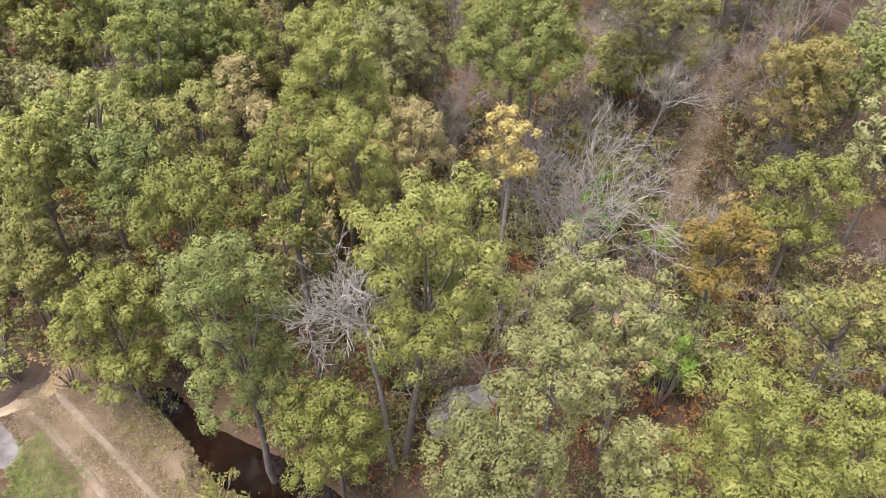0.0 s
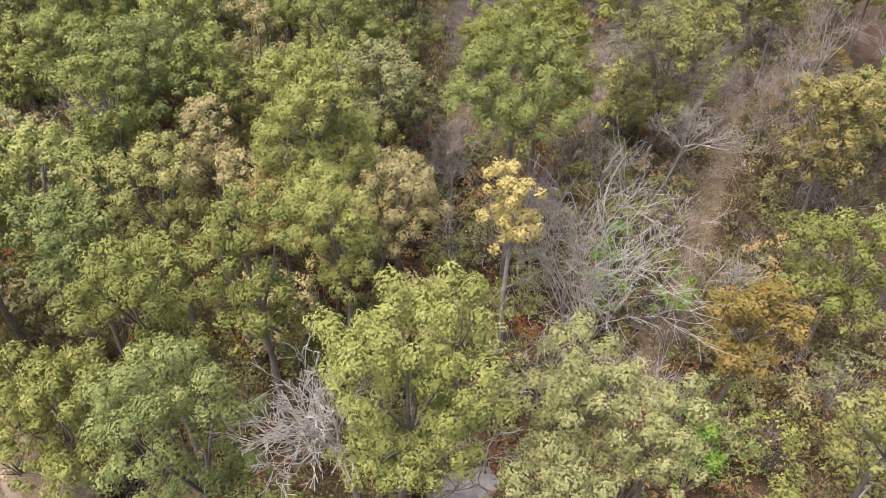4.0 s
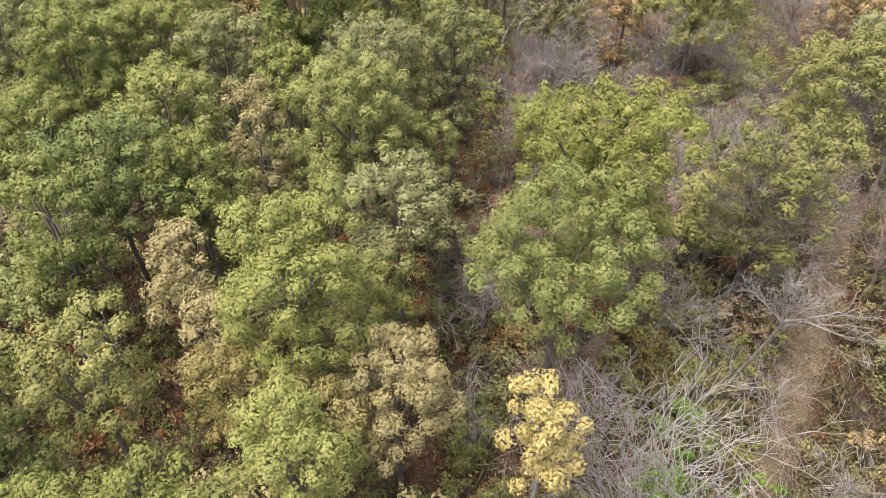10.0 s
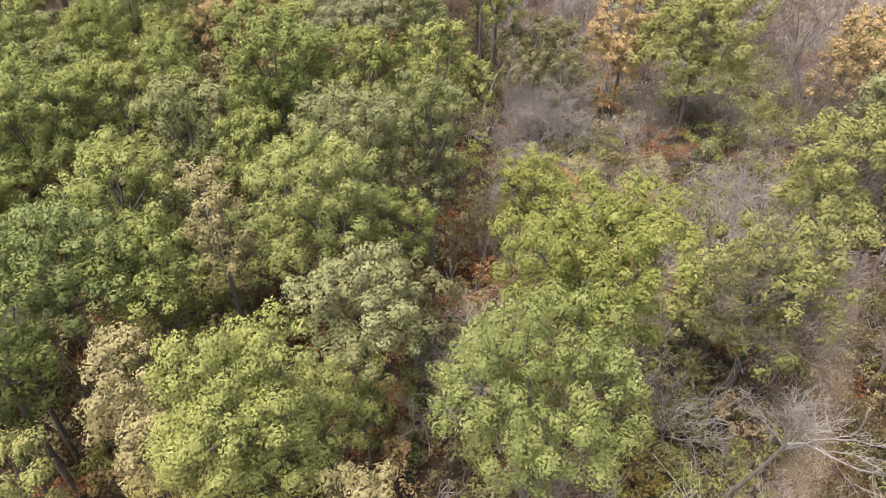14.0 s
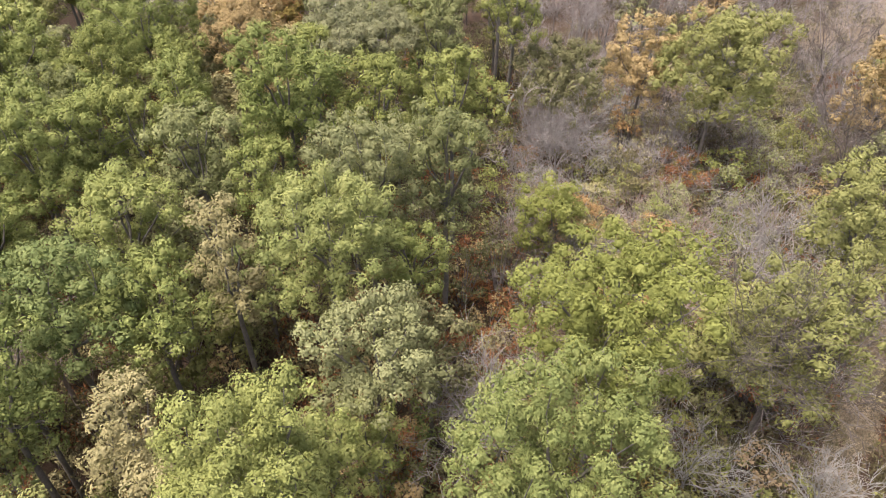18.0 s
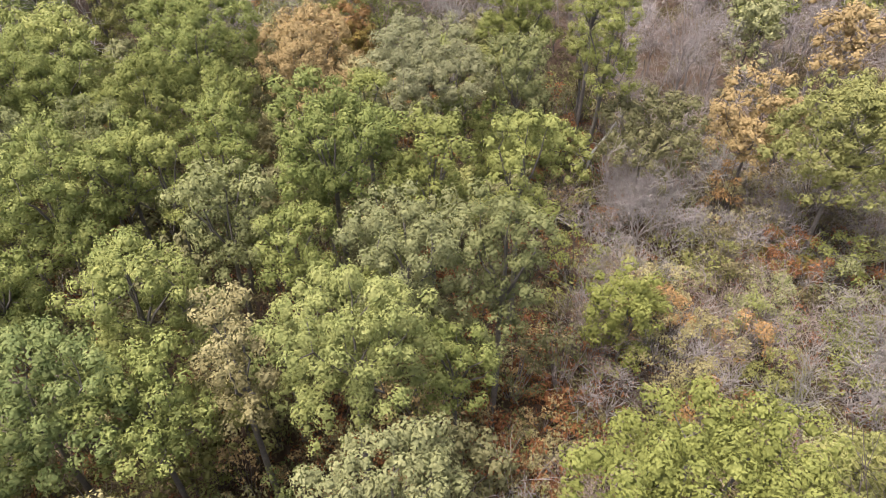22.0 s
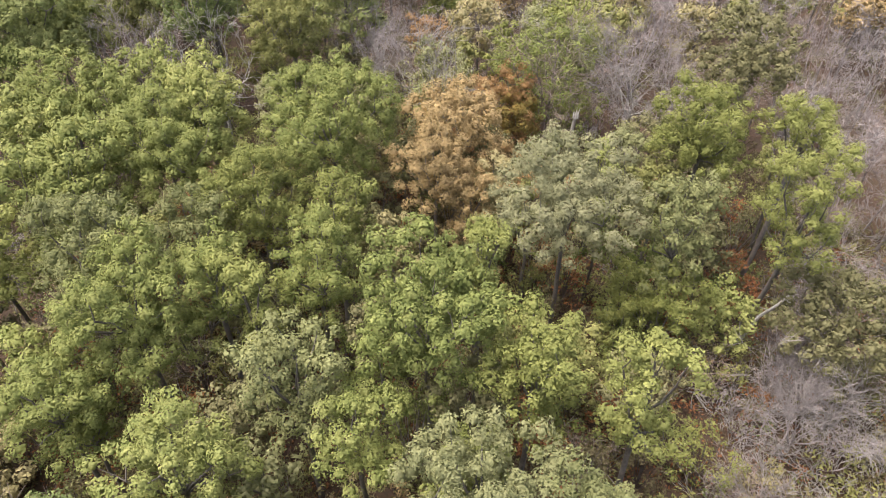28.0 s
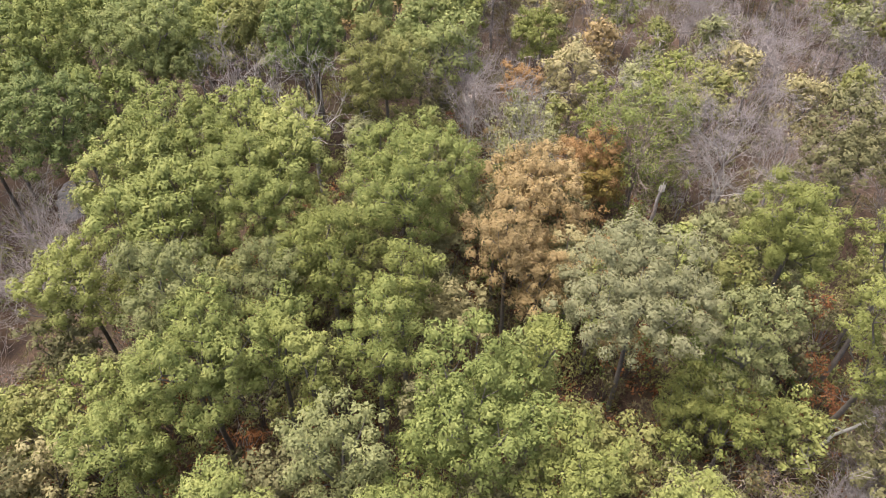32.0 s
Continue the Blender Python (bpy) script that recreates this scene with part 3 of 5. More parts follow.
def bare_tree(x, y, height, spread, seed, material, label, limbs=5, lean=(0, 0), fork=0.3, level=3, thick=1.0, name="bare_tree"):
    """A leafless tree: a trunk and limbs that fork into twigs."""
    rng = np.random.default_rng(seed)
    root = new(name)
    root.location = (x, y, ground_z(x, y))
    tagged(root, label, "tree", "leafless trees")
    top = np.array([lean[0] * fork, lean[1] * fork, height * fork])
    tr = (0.05 + 0.008 * height) * thick
    if fork > 0.1:
        v, f = chain(bent(rng, (0, 0, -0.3), top, tr * 1.2, tr * 0.8, 5, 0.05), 7)
        part("trunk", mesh_of("trunk", v, f, material, True), root)
    ends = []
    for j in range(limbs):
        a = 2 * math.pi * (j + rng.uniform(-0.3, 0.3)) / limbs
        end = np.array([lean[0] + spread * math.cos(a) * 0.8, lean[1] + spread * math.sin(a) * 0.8, height * rng.uniform(0.7, 1.0)]) - top
        if j == 0:
            end = np.array([lean[0], lean[1], height]) - top
        rows = []
        size = np.linalg.norm(end)
        branch_out(rng, top, unit(end), size * 0.5, tr * 0.42, level, 0.5, rows)
        v, f = tubes(np.maximum(np.array(rows), [-1e9] * 6 + [0.012] * 2), 3)
        part("limb", mesh_of("limb", v, f, material), root)
        ends.append(np.array(rows)[:, 3:6])
    if material not in (BARK_PALE, BARK_SILVER, BARK_WHITE):
        ends = np.concatenate(ends)
        ends = ends[rng.integers(0, len(ends), 8 * limbs if level > 2 else 5 * limbs)]
        v, f = twig_puffs(rng, np.concatenate([ends, rng.uniform(0.5, 0.9, (len(ends), 1)) * (0.5 + 0.15 * spread)], 1), 7, 0.5, 0.018)
        tagged(part("twig_haze", mesh_of("twig_haze", v, f, material), root), kind="stuff")
    return root


SHRUB_WORDS = {
    "lg": "low green leafy shrub on the woodland floor", "yg": "yellow-green shrub among dry leaves", "dg": "dark green bush in the understorey", "ol": "olive-brown shrub in the brush",
    "gg": "grey-green shrub in the understorey", "bg": "bluish green bush under taller trees", "py": "pale green bush with drooping sprays", "tn": "tan withered bush in the brush",
    "or": "orange autumn shrub on the woodland floor", "yl": "yellow autumn shrub in the brush", "rd": "rust-red shrub on the woodland floor", "vy": "vivid yellow-green round bush among grey brush", "lm": "bright lime-green bush beside bare branches", "og": "orange autumn bush in the brush", "bn": "brown thinning brush bush", "dl": "dull olive bush under the trees",
    "pk": "faded pinkish bush in the brush", "oo": "olive and orange autumn bush in the brush",
}


def shrub(kind, x, y, r, height, seed, detail=1.0, name="shrub", group="understorey shrubs"):
    """A leafy bush from the ground up: stems and a mound of puffs."""
    rng = np.random.default_rng(seed)
    root = new(name)
    root.location = (x, y, ground_z(x, y))
    tagged(root, SHRUB_WORDS[kind], name, group)
    n = int(np.clip(5 * r * math.sqrt(height), 7, 40))
    a, q = rng.uniform(0, 2 * math.pi, n), np.sqrt(rng.random(n)) * r * 0.85
    top = height * (1 - 0.5 * (q / r) ** 2) * rng.uniform(0.3, 0.95, n)
    lobes = np.stack([q * np.cos(a), q * np.sin(a), np.maximum(top, 0.25), rng.uniform(0.22, 0.42, n) * (0.6 + 0.35 * r)], 1)
    v, f = lobed_leaves(rng, lobes, 30 * detail, 0.19 / math.sqrt(detail), 0.11 / math.sqrt(detail), np.array([0, 0, 0.3 * height]), ruffle=0.7)
    if kind in ("dg", "lm", "bg", "lg"):
        v, f = joined((v, f), clumps(rng, lobes, 0.4))
    part("foliage", mesh_of("foliage", v, f, LEAF[kind]), root)
    rows = np.concatenate([bent(rng, (0.1 * c[0], 0.1 * c[1], -0.1), c[:3] + [0, 0, c[3]], 0.035, 0.012, 3, 0.06) for c in lobes])
    v, f = tubes(rows, 3)
    tagged(part("stem_fan", mesh_of("stem_fan", v, f, TWIG_DARK if seed % 3 else TWIG_GREY), root), kind="stuff")
    return root


# trees whose places are known, one a line: kind, x, y, crown's middle height, half width, half height
leafy_tree("yg", -0.7, 20.4, 14.9, 3.0, 4.1, 100, 1.8, None, (-1.4, 0.9), 1.0, 0.72)
leafy_tree("yg", -7.2, 26.4, 15.3, 2.1, 2.6, 101, 1.4)
leafy_tree("dg", -8.9, 20.5, 11.7, 2.9, 5.2, 102, 1.8, skirt=0.72)
leafy_tree("yg", -12.2, 26.6, 13.7, 2.7, 1.9, 103, 1.4)
leafy_tree("yg", -17.2, 25.1, 7.3, 2.7, 3.9, 104, 1.05)
leafy_tree("dg", -16.1, 30.0, 13.7, 2.3, 1.9, 105, 1.05)
leafy_tree("yg", -21.5, 30.6, 13.2, 2.2, 2.7, 106, 1.05)
leafy_tree("lg", -19.5, 33.0, 15.0, 2.5, 1.6, 107, 1.05)
leafy_tree("ol", -22.9, 28.6, 7.5, 2.4, 2.4, 108, 1.05, skirt=0.6)
leafy_tree("yg", -5.0, 18.9, 7.2, 2.5, 2.5, 109, 1.4)
leafy_tree("py", 1.8, 14.1, 11.9, 2.5, 1.6, 110, 1.8, skirt=0.6)
leafy_tree("py", 4.2, 17.0, 12.9, 2.3, 1.6, 111, 1.8, skirt=0.6)
leafy_tree("py", 5.5, 22.2, 12.1, 2.3, 2.1, 112, 1.4, skirt=0.8)
leafy_tree("py", 8.3, 21.2, 11.3, 2.0, 2.0, 113, 1.4)
leafy_tree("yg", 12.3, 15.1, 10.6, 3.5, 2.3, 114, 1.8)
leafy_tree("py", 8.1, 16.3, 8.1, 1.6, 2.5, 115, 1.4)
leafy_tree("ol", 18.0, 21.8, 10.4, 2.5, 2.2, 116, 1.05, None, (0, 0), 0.75, 0.7)
leafy_tree("oo", 15.3, 29.4, 9.0, 2.0, 2.4, 117, 1.05)
leafy_tree("yg", 21.0, 32.9, 9.4, 2.9, 2.5, 118, 1.05)
leafy_tree("yg", 17.3, 16.6, 9.2, 1.6, 2.0, 119, 1.4)
leafy_tree("yl", 3.8, 33.1, 13.0, 1.7, 1.9, 120, 1.05, BARK_PALE, (-0.3, -0.3), 1.3, 0.8)
leafy_tree("yg", -6.3, 37.4, 15.7, 3.3, 3.5, 121, 1.8, skirt=0.75)
leafy_tree("gg", -3.7, 45.3, 13.6, 2.9, 2.2, 122, 1.05, skirt=1.0)
leafy_tree("bg", 4.2, 39.5, 15.7, 3.5, 3.8, 123, 1.8, skirt=0.6)
leafy_tree("vy", 6.3, 46.1, 16.9, 3.7, 2.4, 124, 1.4, skirt=1.0)
leafy_tree("tn", -2.1, 35.0, 12.3, 2.5, 1.9, 125, 1.8, skirt=1.0)
leafy_tree("yg", -4.4, 30.9, 14.3, 2.2, 1.9, 126, 1.8, skirt=1.1)
leafy_tree("ol", -13.7, 33.4, 14.0, 2.5, 1.7, 127, 1.4, skirt=1.0)
leafy_tree("tn", -13.2, 40.4, 12.7, 2.0, 1.4, 128, 1.05, skirt=1.0)
leafy_tree("lg", -17.9, 40.0, 15.8, 2.3, 2.6, 129, 1.05, skirt=1.0)
leafy_tree("lg", -4.8, 41.0, 11.8, 1.6, 1.6, 130, 1.4, skirt=1.0)
leafy_tree("bg", -6.9, 50.1, 16.2, 3.1, 3.1, 131, 1.4, skirt=1.0)
leafy_tree("tn", -11.6, 48.8, 15.1, 1.8, 2.8, 132, 1.05, skirt=1.0)
leafy_tree("ol", 19.4, 55.5, 16.1, 2.7, 2.7, 133, 1.05, skirt=1.0)
leafy_tree("dg", -18.1, 44.8, 14.9, 3.0, 2.6, 134, 1.05, skirt=1.0)
leafy_tree("lg", -14.5, 46.3, 14.0, 2.5, 2.1, 135, 1.05, skirt=1.0)
leafy_tree("py", -16.2, 56.5, 15.8, 2.5, 2.3, 136, 1.05, skirt=1.0)
leafy_tree("lg", -17.7, 50.8, 15.4, 2.9, 2.0, 137, 1.4, skirt=1.0)
leafy_tree("gg", -6.3, 55.9, 16.1, 3.3, 2.2, 138, 1.4, skirt=1.0)
leafy_tree("py", -2.0, 56.5, 16.3, 2.2, 3.0, 139, 1.4, skirt=1.0)
leafy_tree("lg", -12.4, 61.5, 17.5, 3.3, 2.5, 140, 1.05, skirt=1.0)
leafy_tree("yg", -7.1, 62.0, 17.0, 2.3, 2.1, 141, 1.05, skirt=1.0)
leafy_tree("yg", -2.6, 63.4, 16.6, 2.0, 2.8, 142, 1.05, skirt=1.0)
leafy_tree("lg", -19.8, 42.6, 13.8, 2.0, 1.8, 143, 1.05, skirt=1.0)
leafy_tree("dg", -19.6, 39.9, 11.1, 2.1, 1.4, 144, 1.05, skirt=1.0)
leafy_tree("lg", -3.6, 43.4, 9.1, 1.6, 2.3, 145, 1.4, skirt=1.0)
leafy_tree("lg", -35.9, 47.7, 8.2, 1.7, 1.7, 146, 0.7, skirt=1.0)
leafy_tree("lg", -25.5, 50.9, 11.1, 1.7, 1.7, 147, 1.05, skirt=1.0)
leafy_tree("ty", 24.5, 43.5, 11.9, 2.8, 2.9, 148, 0.7)
leafy_tree("dg", 30.9, 47.4, 10.4, 2.5, 3.4, 149, 0.45)
leafy_tree("ol", 14.2, 53.9, 8.3, 2.5, 2.3, 150, 0.45)
leafy_tree("ol", 26.5, 46.4, 10.9, 2.3, 2.3, 151, 0.7)
leafy_tree("sg", -11.4, 74.9, 14.7, 4.4, 2.8, 152, 1.5, skirt=0.5)
leafy_tree("lg", -25.4, 55.2, 15.8, 3.3, 3.1, 153, 1.5, skirt=0.85)
leafy_tree("lg", -23.5, 58.7, 15.3, 2.2, 2.2, 154, 1.5, skirt=0.85)
leafy_tree("ol", 15.8, 75.2, 14.3, 4.2, 3.6, 155, 0.7, skirt=0.85)
leafy_tree("or", 10.7, 78.4, 12.4, 2.9, 3.4, 156, 0.7, skirt=0.85)
leafy_tree("dl", 4.0, 78.2, 10.6, 3.2, 2.8, 157, 0.7, skirt=0.85)
leafy_tree("lg", -12.3, 55.9, 14.6, 2.1, 1.7, 158, 1.5, skirt=0.85)
leafy_tree("or", -22.4, 80.0, 12.9, 4.1, 3.0, 159, 1.05, skirt=0.85)
leafy_tree("py", -5.2, 76.3, 14.4, 2.2, 3.1, 160, 1.05, skirt=0.85)
leafy_tree("lg", -3.3, 53.1, 12.5, 2.0, 1.4, 161, 1.4, skirt=0.85)
leafy_tree("or", -20.0, 73.9, 13.9, 2.5, 2.7, 162, 1.5, skirt=0.8)
leafy_tree("tn", -17.1, 77.3, 11.7, 1.7, 2.0, 163, 1.05, skirt=0.85)
leafy_tree("lg", -20.9, 92.7, 12.3, 4.5, 4.2, 164, 0.7, None, (0, 0), 0.45)
leafy_tree("dl", -7.1, 99.1, 14.4, 3.9, 3.0, 165, 0.45, skirt=0.85)
leafy_tree("yg", -6.7, 85.0, 15.8, 3.2, 2.9, 166, 1.5, skirt=0.85)
leafy_tree("yg", 0.3, 78.8, 16.9, 2.2, 3.7, 167, 1.5, None, (-0.7, 1.8), 1.0, 1.1)
leafy_tree("yg", -1.4, 85.2, 17.9, 1.9, 1.9, 168, 1.5, skirt=0.85)
leafy_tree("lg", -27.4, 72.7, 15.9, 4.1, 3.3, 169, 1.5, skirt=0.85)
leafy_tree("yg", -26.4, 64.8, 15.6, 3.0, 3.0, 170, 1.5, skirt=0.85)
leafy_tree("yg", -22.0, 66.4, 15.0, 2.0, 2.6, 171, 1.5, skirt=0.85)
leafy_tree("lg", -34.6, 66.2, 15.5, 3.8, 3.3, 172, 1.5, skirt=0.85)
leafy_tree("ol", -40.1, 82.9, 15.5, 3.2, 3.7, 173, 1.05, skirt=0.85)
leafy_tree("dg", -48.3, 80.8, 16.6, 3.3, 2.3, 174, 0.7, skirt=0.85)
leafy_tree("lg", -43.1, 65.1, 15.6, 4.1, 3.0, 175, 1.05, skirt=0.85)
leafy_tree("dg", -63.9, 75.8, 14.0, 4.0, 3.4, 176, 0.45, skirt=0.85)
leafy_tree("py", -30.0, 56.3, 16.8, 2.8, 2.3, 177, 1.5, skirt=0.85)
leafy_tree("lg", -20.1, 62.6, 14.8, 2.3, 3.2, 178, 1.5, skirt=0.85)
leafy_tree("yg", -12.1, 65.9, 17.7, 1.3, 1.0, 179, 1.4, skirt=0.85)
leafy_tree("dg", -45.4, 92.6, 12.1, 3.2, 3.2, 180, 0.45, skirt=0.85)
leafy_tree("py", -27.8, 61.3, 14.9, 2.4, 2.2, 181, 1.5, skirt=0.85)
leafy_tree("yg", -21.0, 58.8, 15.2, 1.6, 2.8, 182, 1.5, skirt=0.85)
leafy_tree("og", -23.4, 88.7, 9.9, 3.0, 3.6, 183, 1.05, skirt=0.85)
leafy_tree("yg", -4.2, 74.8, 9.5, 2.0, 3.3, 184, 1.5, skirt=0.85)
leafy_tree("yg", -6.7, 75.4, 6.9, 2.1, 4.0, 185, 1.5, skirt=0.85)
leafy_tree("og", -34.3, 94.2, 10.9, 1.9, 1.5, 186, 0.45, skirt=0.85)
leafy_tree("ol", -45.6, 84.6, 9.3, 2.0, 2.7, 187, 1.05, skirt=0.85)
leafy_tree("yg", -27.8, 96.4, 10.4, 1.8, 2.7, 188, 0.45, skirt=0.85)
leafy_tree("yg", -37.6, 54.5, 13.7, 3.0, 2.0, 189, 1.05, skirt=0.85)
leafy_tree("dg", -58.0, 71.6, 15.8, 4.3, 3.1, 190, 0.7, skirt=0.85)
leafy_tree("lg", -64.3, 65.8, 15.9, 4.3, 3.8, 191, 0.45, skirt=0.85)
leafy_tree("dg", -53.8, 60.9, 14.8, 3.8, 3.3, 192, 0.7, skirt=0.85)
leafy_tree("lg", -25.4, 50.1, 14.3, 2.4, 1.6, 193, 1.5, skirt=0.85)
leafy_tree("yg", -21.5, 97.3, 12.0, 2.8, 3.4, 194, 0.45, skirt=0.85)
leafy_tree("yg", -38.1, 102.7, 11.2, 2.8, 2.8, 195, 0.45, skirt=0.85)
leafy_tree("ty", -4.9, 33.9, 11.4, 2.5, 1.8, 196, 1.4, skirt=0.85)
leafy_tree("ty", -8.3, 35.4, 11.2, 2.3, 1.7, 197, 1.4, skirt=0.85)
leafy_tree("tn", -11.0, 38.4, 10.8, 1.8, 1.5, 198, 1.05, skirt=0.85)
leafy_tree("or", -17.8, 74.4, 12.0, 2.2, 2.0, 199, 1.5, skirt=0.85)
leafy_tree("og", -16.9, 80.4, 9.4, 1.9, 1.8, 200, 1.05, skirt=0.85)
leafy_tree("oo", -22.2, 88.3, 9.5, 2.3, 2.4, 201, 0.7, skirt=0.85)


def dead_tree(x, y, fork, seed):
    """A dead tree whose fan of fine bleached branches leans off to one side."""
    rng = np.random.default_rng(seed)
    root = new("bare_tree")
    root.location = (x, y, ground_z(x, y))
    tagged(root, "dead grey bare tree with bleached fine branches", "tree", "leafless trees")
    top = np.array([-0.8, -0.4, fork])
    v, f = chain(bent(rng, (0, 0, -0.3), top, 0.15, 0.09, 6, 0.06), 8)
    part("trunk", mesh_of("trunk", v, f, BARK_PALE, True), root)
    for j in range(12):
        q = j / 11.0
        d = unit(np.array([-0.85 + 1.0 * q, -0.15 + 0.5 * rng.random(), 0.5 + 0.7 * q]) + rng.normal(0, 0.08, 3))
        rows = []
        branch_out(rng, top - [0, 0, 1.0 * rng.random()], d, 1.5 + 0.45 * rng.random(), 0.05, 3, 0.34, rows, 0.02)
        v, f = tubes(np.maximum(np.array(rows), [-1e9] * 6 + [0.012] * 2), 3)
        part("limb", mesh_of("limb", v, f, BARK_SILVER), root)
    return root


def white_tree(x, y, fork, seed):
    """A white-barked bare tree: an upright fan of boughs, and two that bend far out to one side."""
    rng = np.random.default_rng(seed)
    root = new("bare_tree")
    root.location = (x, y, ground_z(x, y))
    tagged(root, "white-barked bare tree with a bent bough", "tree", "leafless trees")
    top = np.array([0.2, 0.0, fork])
    v, f = chain(bent(rng, (-1.9, 0.5, -0.3), top, 0.13, 0.08, 6, 0.06), 8)
    part("trunk", mesh_of("trunk", v, f, BARK, True), root)
    fans = [(unit(np.array([-0.7 + 0.28 * k, rng.uniform(-0.3, 0.4), 1.0])), 1.35, 0.05) for k in range(6)] + [(unit(np.array([1.0, -0.1 + 0.25 * k, 0.35 - 0.12 * k])), 1.9, 0.065) for k in range(2)]
    for d, length, rad in fans:
        rows = []
        branch_out(rng, top - [0, 0, 0.8 * rng.random()], d, length, rad, 3, 0.36, rows, 0.0)
        v, f = tubes(np.maximum(np.array(rows), [-1e9] * 6 + [0.009] * 2), 3)
        part("limb", mesh_of("limb", v, f, BARK_PALE), root)
    return root


# leafless and half-bare trees
dead_tree(-2.5, 20.9, 11.3, 501)
bare_tree(9.3, 34.0, 10.8, 5.6, 502, BARK_SILVER, "large dead grey tree with wide bare limbs", 11, (-1.0, 1.5), 0.12, 3, 0.85)
bare_tree(7.6, 34.5, 11.5, 3.4, 503, TWIG_GREY, "grey bare tree with upright fine twigs", 6, (-0.8, 1.5), 0.25, 3)
white_tree(14.7, 42.0, 8.9, 504)
bare_tree(5.6, 41.2, 8.5, 2.0, 505, TWIG_PINK, "small pinkish bare tree with twiggy crown", 5, (0, 0), 0.35, 3)
bare_tree(1.2, 38.8, 9.0, 1.8, 506, BARK_PALE, "small pale bare tree over a dark bush", 4, (-0.4, 0), 0.45, 2)
bare_tree(11.5, 46.3, 7.0, 2.2, 507, BARK_PALE, "small bleached bare tree in the brush", 5, (0.3, 0), 0.3, 3)
bare_tree(0.9, 46.5, 9.0, 2.4, 508, TWIG_GREY, "grey twiggy bare tree among shrubs", 6, (0, 0), 0.25, 3)
bare_tree(-43.6, 77.4, 15.0, 5.2, 509, BARK_SILVER, "tall pale bare tree with spreading limbs", 6, (0, 0), 0.4, 3)
bare_tree(-49.5, 75.0, 14.0, 4.5, 510, TWIG_GREY, "grey bare tree beside green trees", 6, (0, 0), 0.35, 3)
bare_tree(-36.3, 89.4, 13.5, 4.0, 511, TWIG_GREY, "grey bare tree with a hazy twig crown", 7, (0, 0), 0.35, 3)
bare_tree(-26.2, 83.6, 14.5, 3.4, 512, BARK_PALE, "pale bare tree with a dense twig crown", 8, (0, 0), 0.4, 3)
bare_tree(-15.6, 97.3, 14.5, 4.0, 513, TWIG_GREY, "grey bare tree with upswept twigs", 7, (0, 0), 0.4, 3)
bare_tree(-13.4, 89.6, 13.5, 2.6, 514, BARK_PALE, "slim pale bare tree with a tall trunk", 5, (0.3, 0.5), 0.6, 3)
bare_tree(-20.6, 91.5, 14.5, 3.4, 515, TWIG_PINK, "pinkish bare tree among green leaves", 7, (0, 0), 0.35, 3)
bare_tree(27.7, 87.0, 11.5, 4.0, 516, TWIG_DARK, "dark bare tree at the field's edge", 6, (0, 0), 0.4, 3, 1.3)
bare_tree(24.0, 70.0, 12.0, 3.4, 517, TWIG_DARK, "dark bare tree standing over brush", 5, (1.0, 0), 0.4, 3, 1.2)
bare_tree(-43.0, 53.5, 11.0, 4.2, 518, TWIG_GREY, "grey bare tree beside the creek", 7, (0, 0), 0.3, 3)
bare_tree(-22.0, 47.0, 11.0, 2.4, 519, TWIG_PINK, "pinkish bare tree between green crowns", 6, (0, 0), 0.4, 3)
bare_tree(-52.0, 57.0, 10.0, 2.6, 520, BARK_PALE, "small pale bare tree at the creek's bank", 5, (0.5, 0), 0.35, 3)
bare_tree(-47.0, 55.5, 10.0, 3.6, 524, TWIG_GREY, "grey bare tree beside the creek", 7, (0, 0), 0.3, 3)
bare_tree(-49.5, 49.0, 9.0, 3.4, 525, TWIG_GREY, "grey bare tree beside the creek", 6, (0, 0), 0.3, 3)
bare_tree(-41.5, 48.0, 8.0, 3.2, 526, TWIG_PINK, "pinkish bare tree beside the creek", 6, (0, 0), 0.3, 3)
bare_tree(15.5, 49.6, 15.0, 3.4, 521, TWIG_DARK, "grey half-bare tree with thin twigs", 8, (0, 0), 0.3, 3, 0.6)
leafy_tree("ol", 15.5, 49.8, 13.0, 3.4, 3.4, 530, 0.9, None, (0, 0), 0.8)
leafy_tree("gg", -26.3, 83.7, 14.0, 2.9, 2.4, 531, 0.7, BARK_PALE, (0, 0), 0.3)
bare_tree(6.0, 75.7, 7.5, 3.0, 522, BARK_PALE, "low bleached bare tree in the thicket", 7, (0, 0), 0.2, 3)
bare_tree(4.5, 73.2, 8.0, 2.8, 523, TWIG_GREY, "low grey bare tree in the thicket", 7, (0, 0), 0.2, 3)


def broken_snag(x, y, height, seed):
    """A dead trunk broken off high up, with splintered top."""
    rng = np.random.default_rng(seed)
    root = new("broken_snag")
    root.location = (x, y, ground_z(x, y))
    tagged(root, "tall dead trunk, broken off and stripped pale", "dead tree")
    v, f = chain(bent(rng, (0, 0, -0.3), (0.35, 0.3, height), 0.17, 0.13, 8, 0.05), 9)
    part("trunk", mesh_of("trunk", v, f, BARK_PALE, True), root)
    for k in range(5):
        a = k * 1.26
        s = np.array([0.35 + 0.15 * math.cos(a), 0.3 + 0.15 * math.sin(a), height - 0.2])
        v, f = tubes(bent(rng, s, s + [0.05 * math.cos(a), 0.05, rng.uniform(0.4, 1.1)], 0.1, 0.015, 2, 0.02), 5)
        part("splinter", mesh_of("splinter", v, f, BARK_WHITE), root)
    return root


broken_snag(-17.2, 88.3, 8.2, 600)


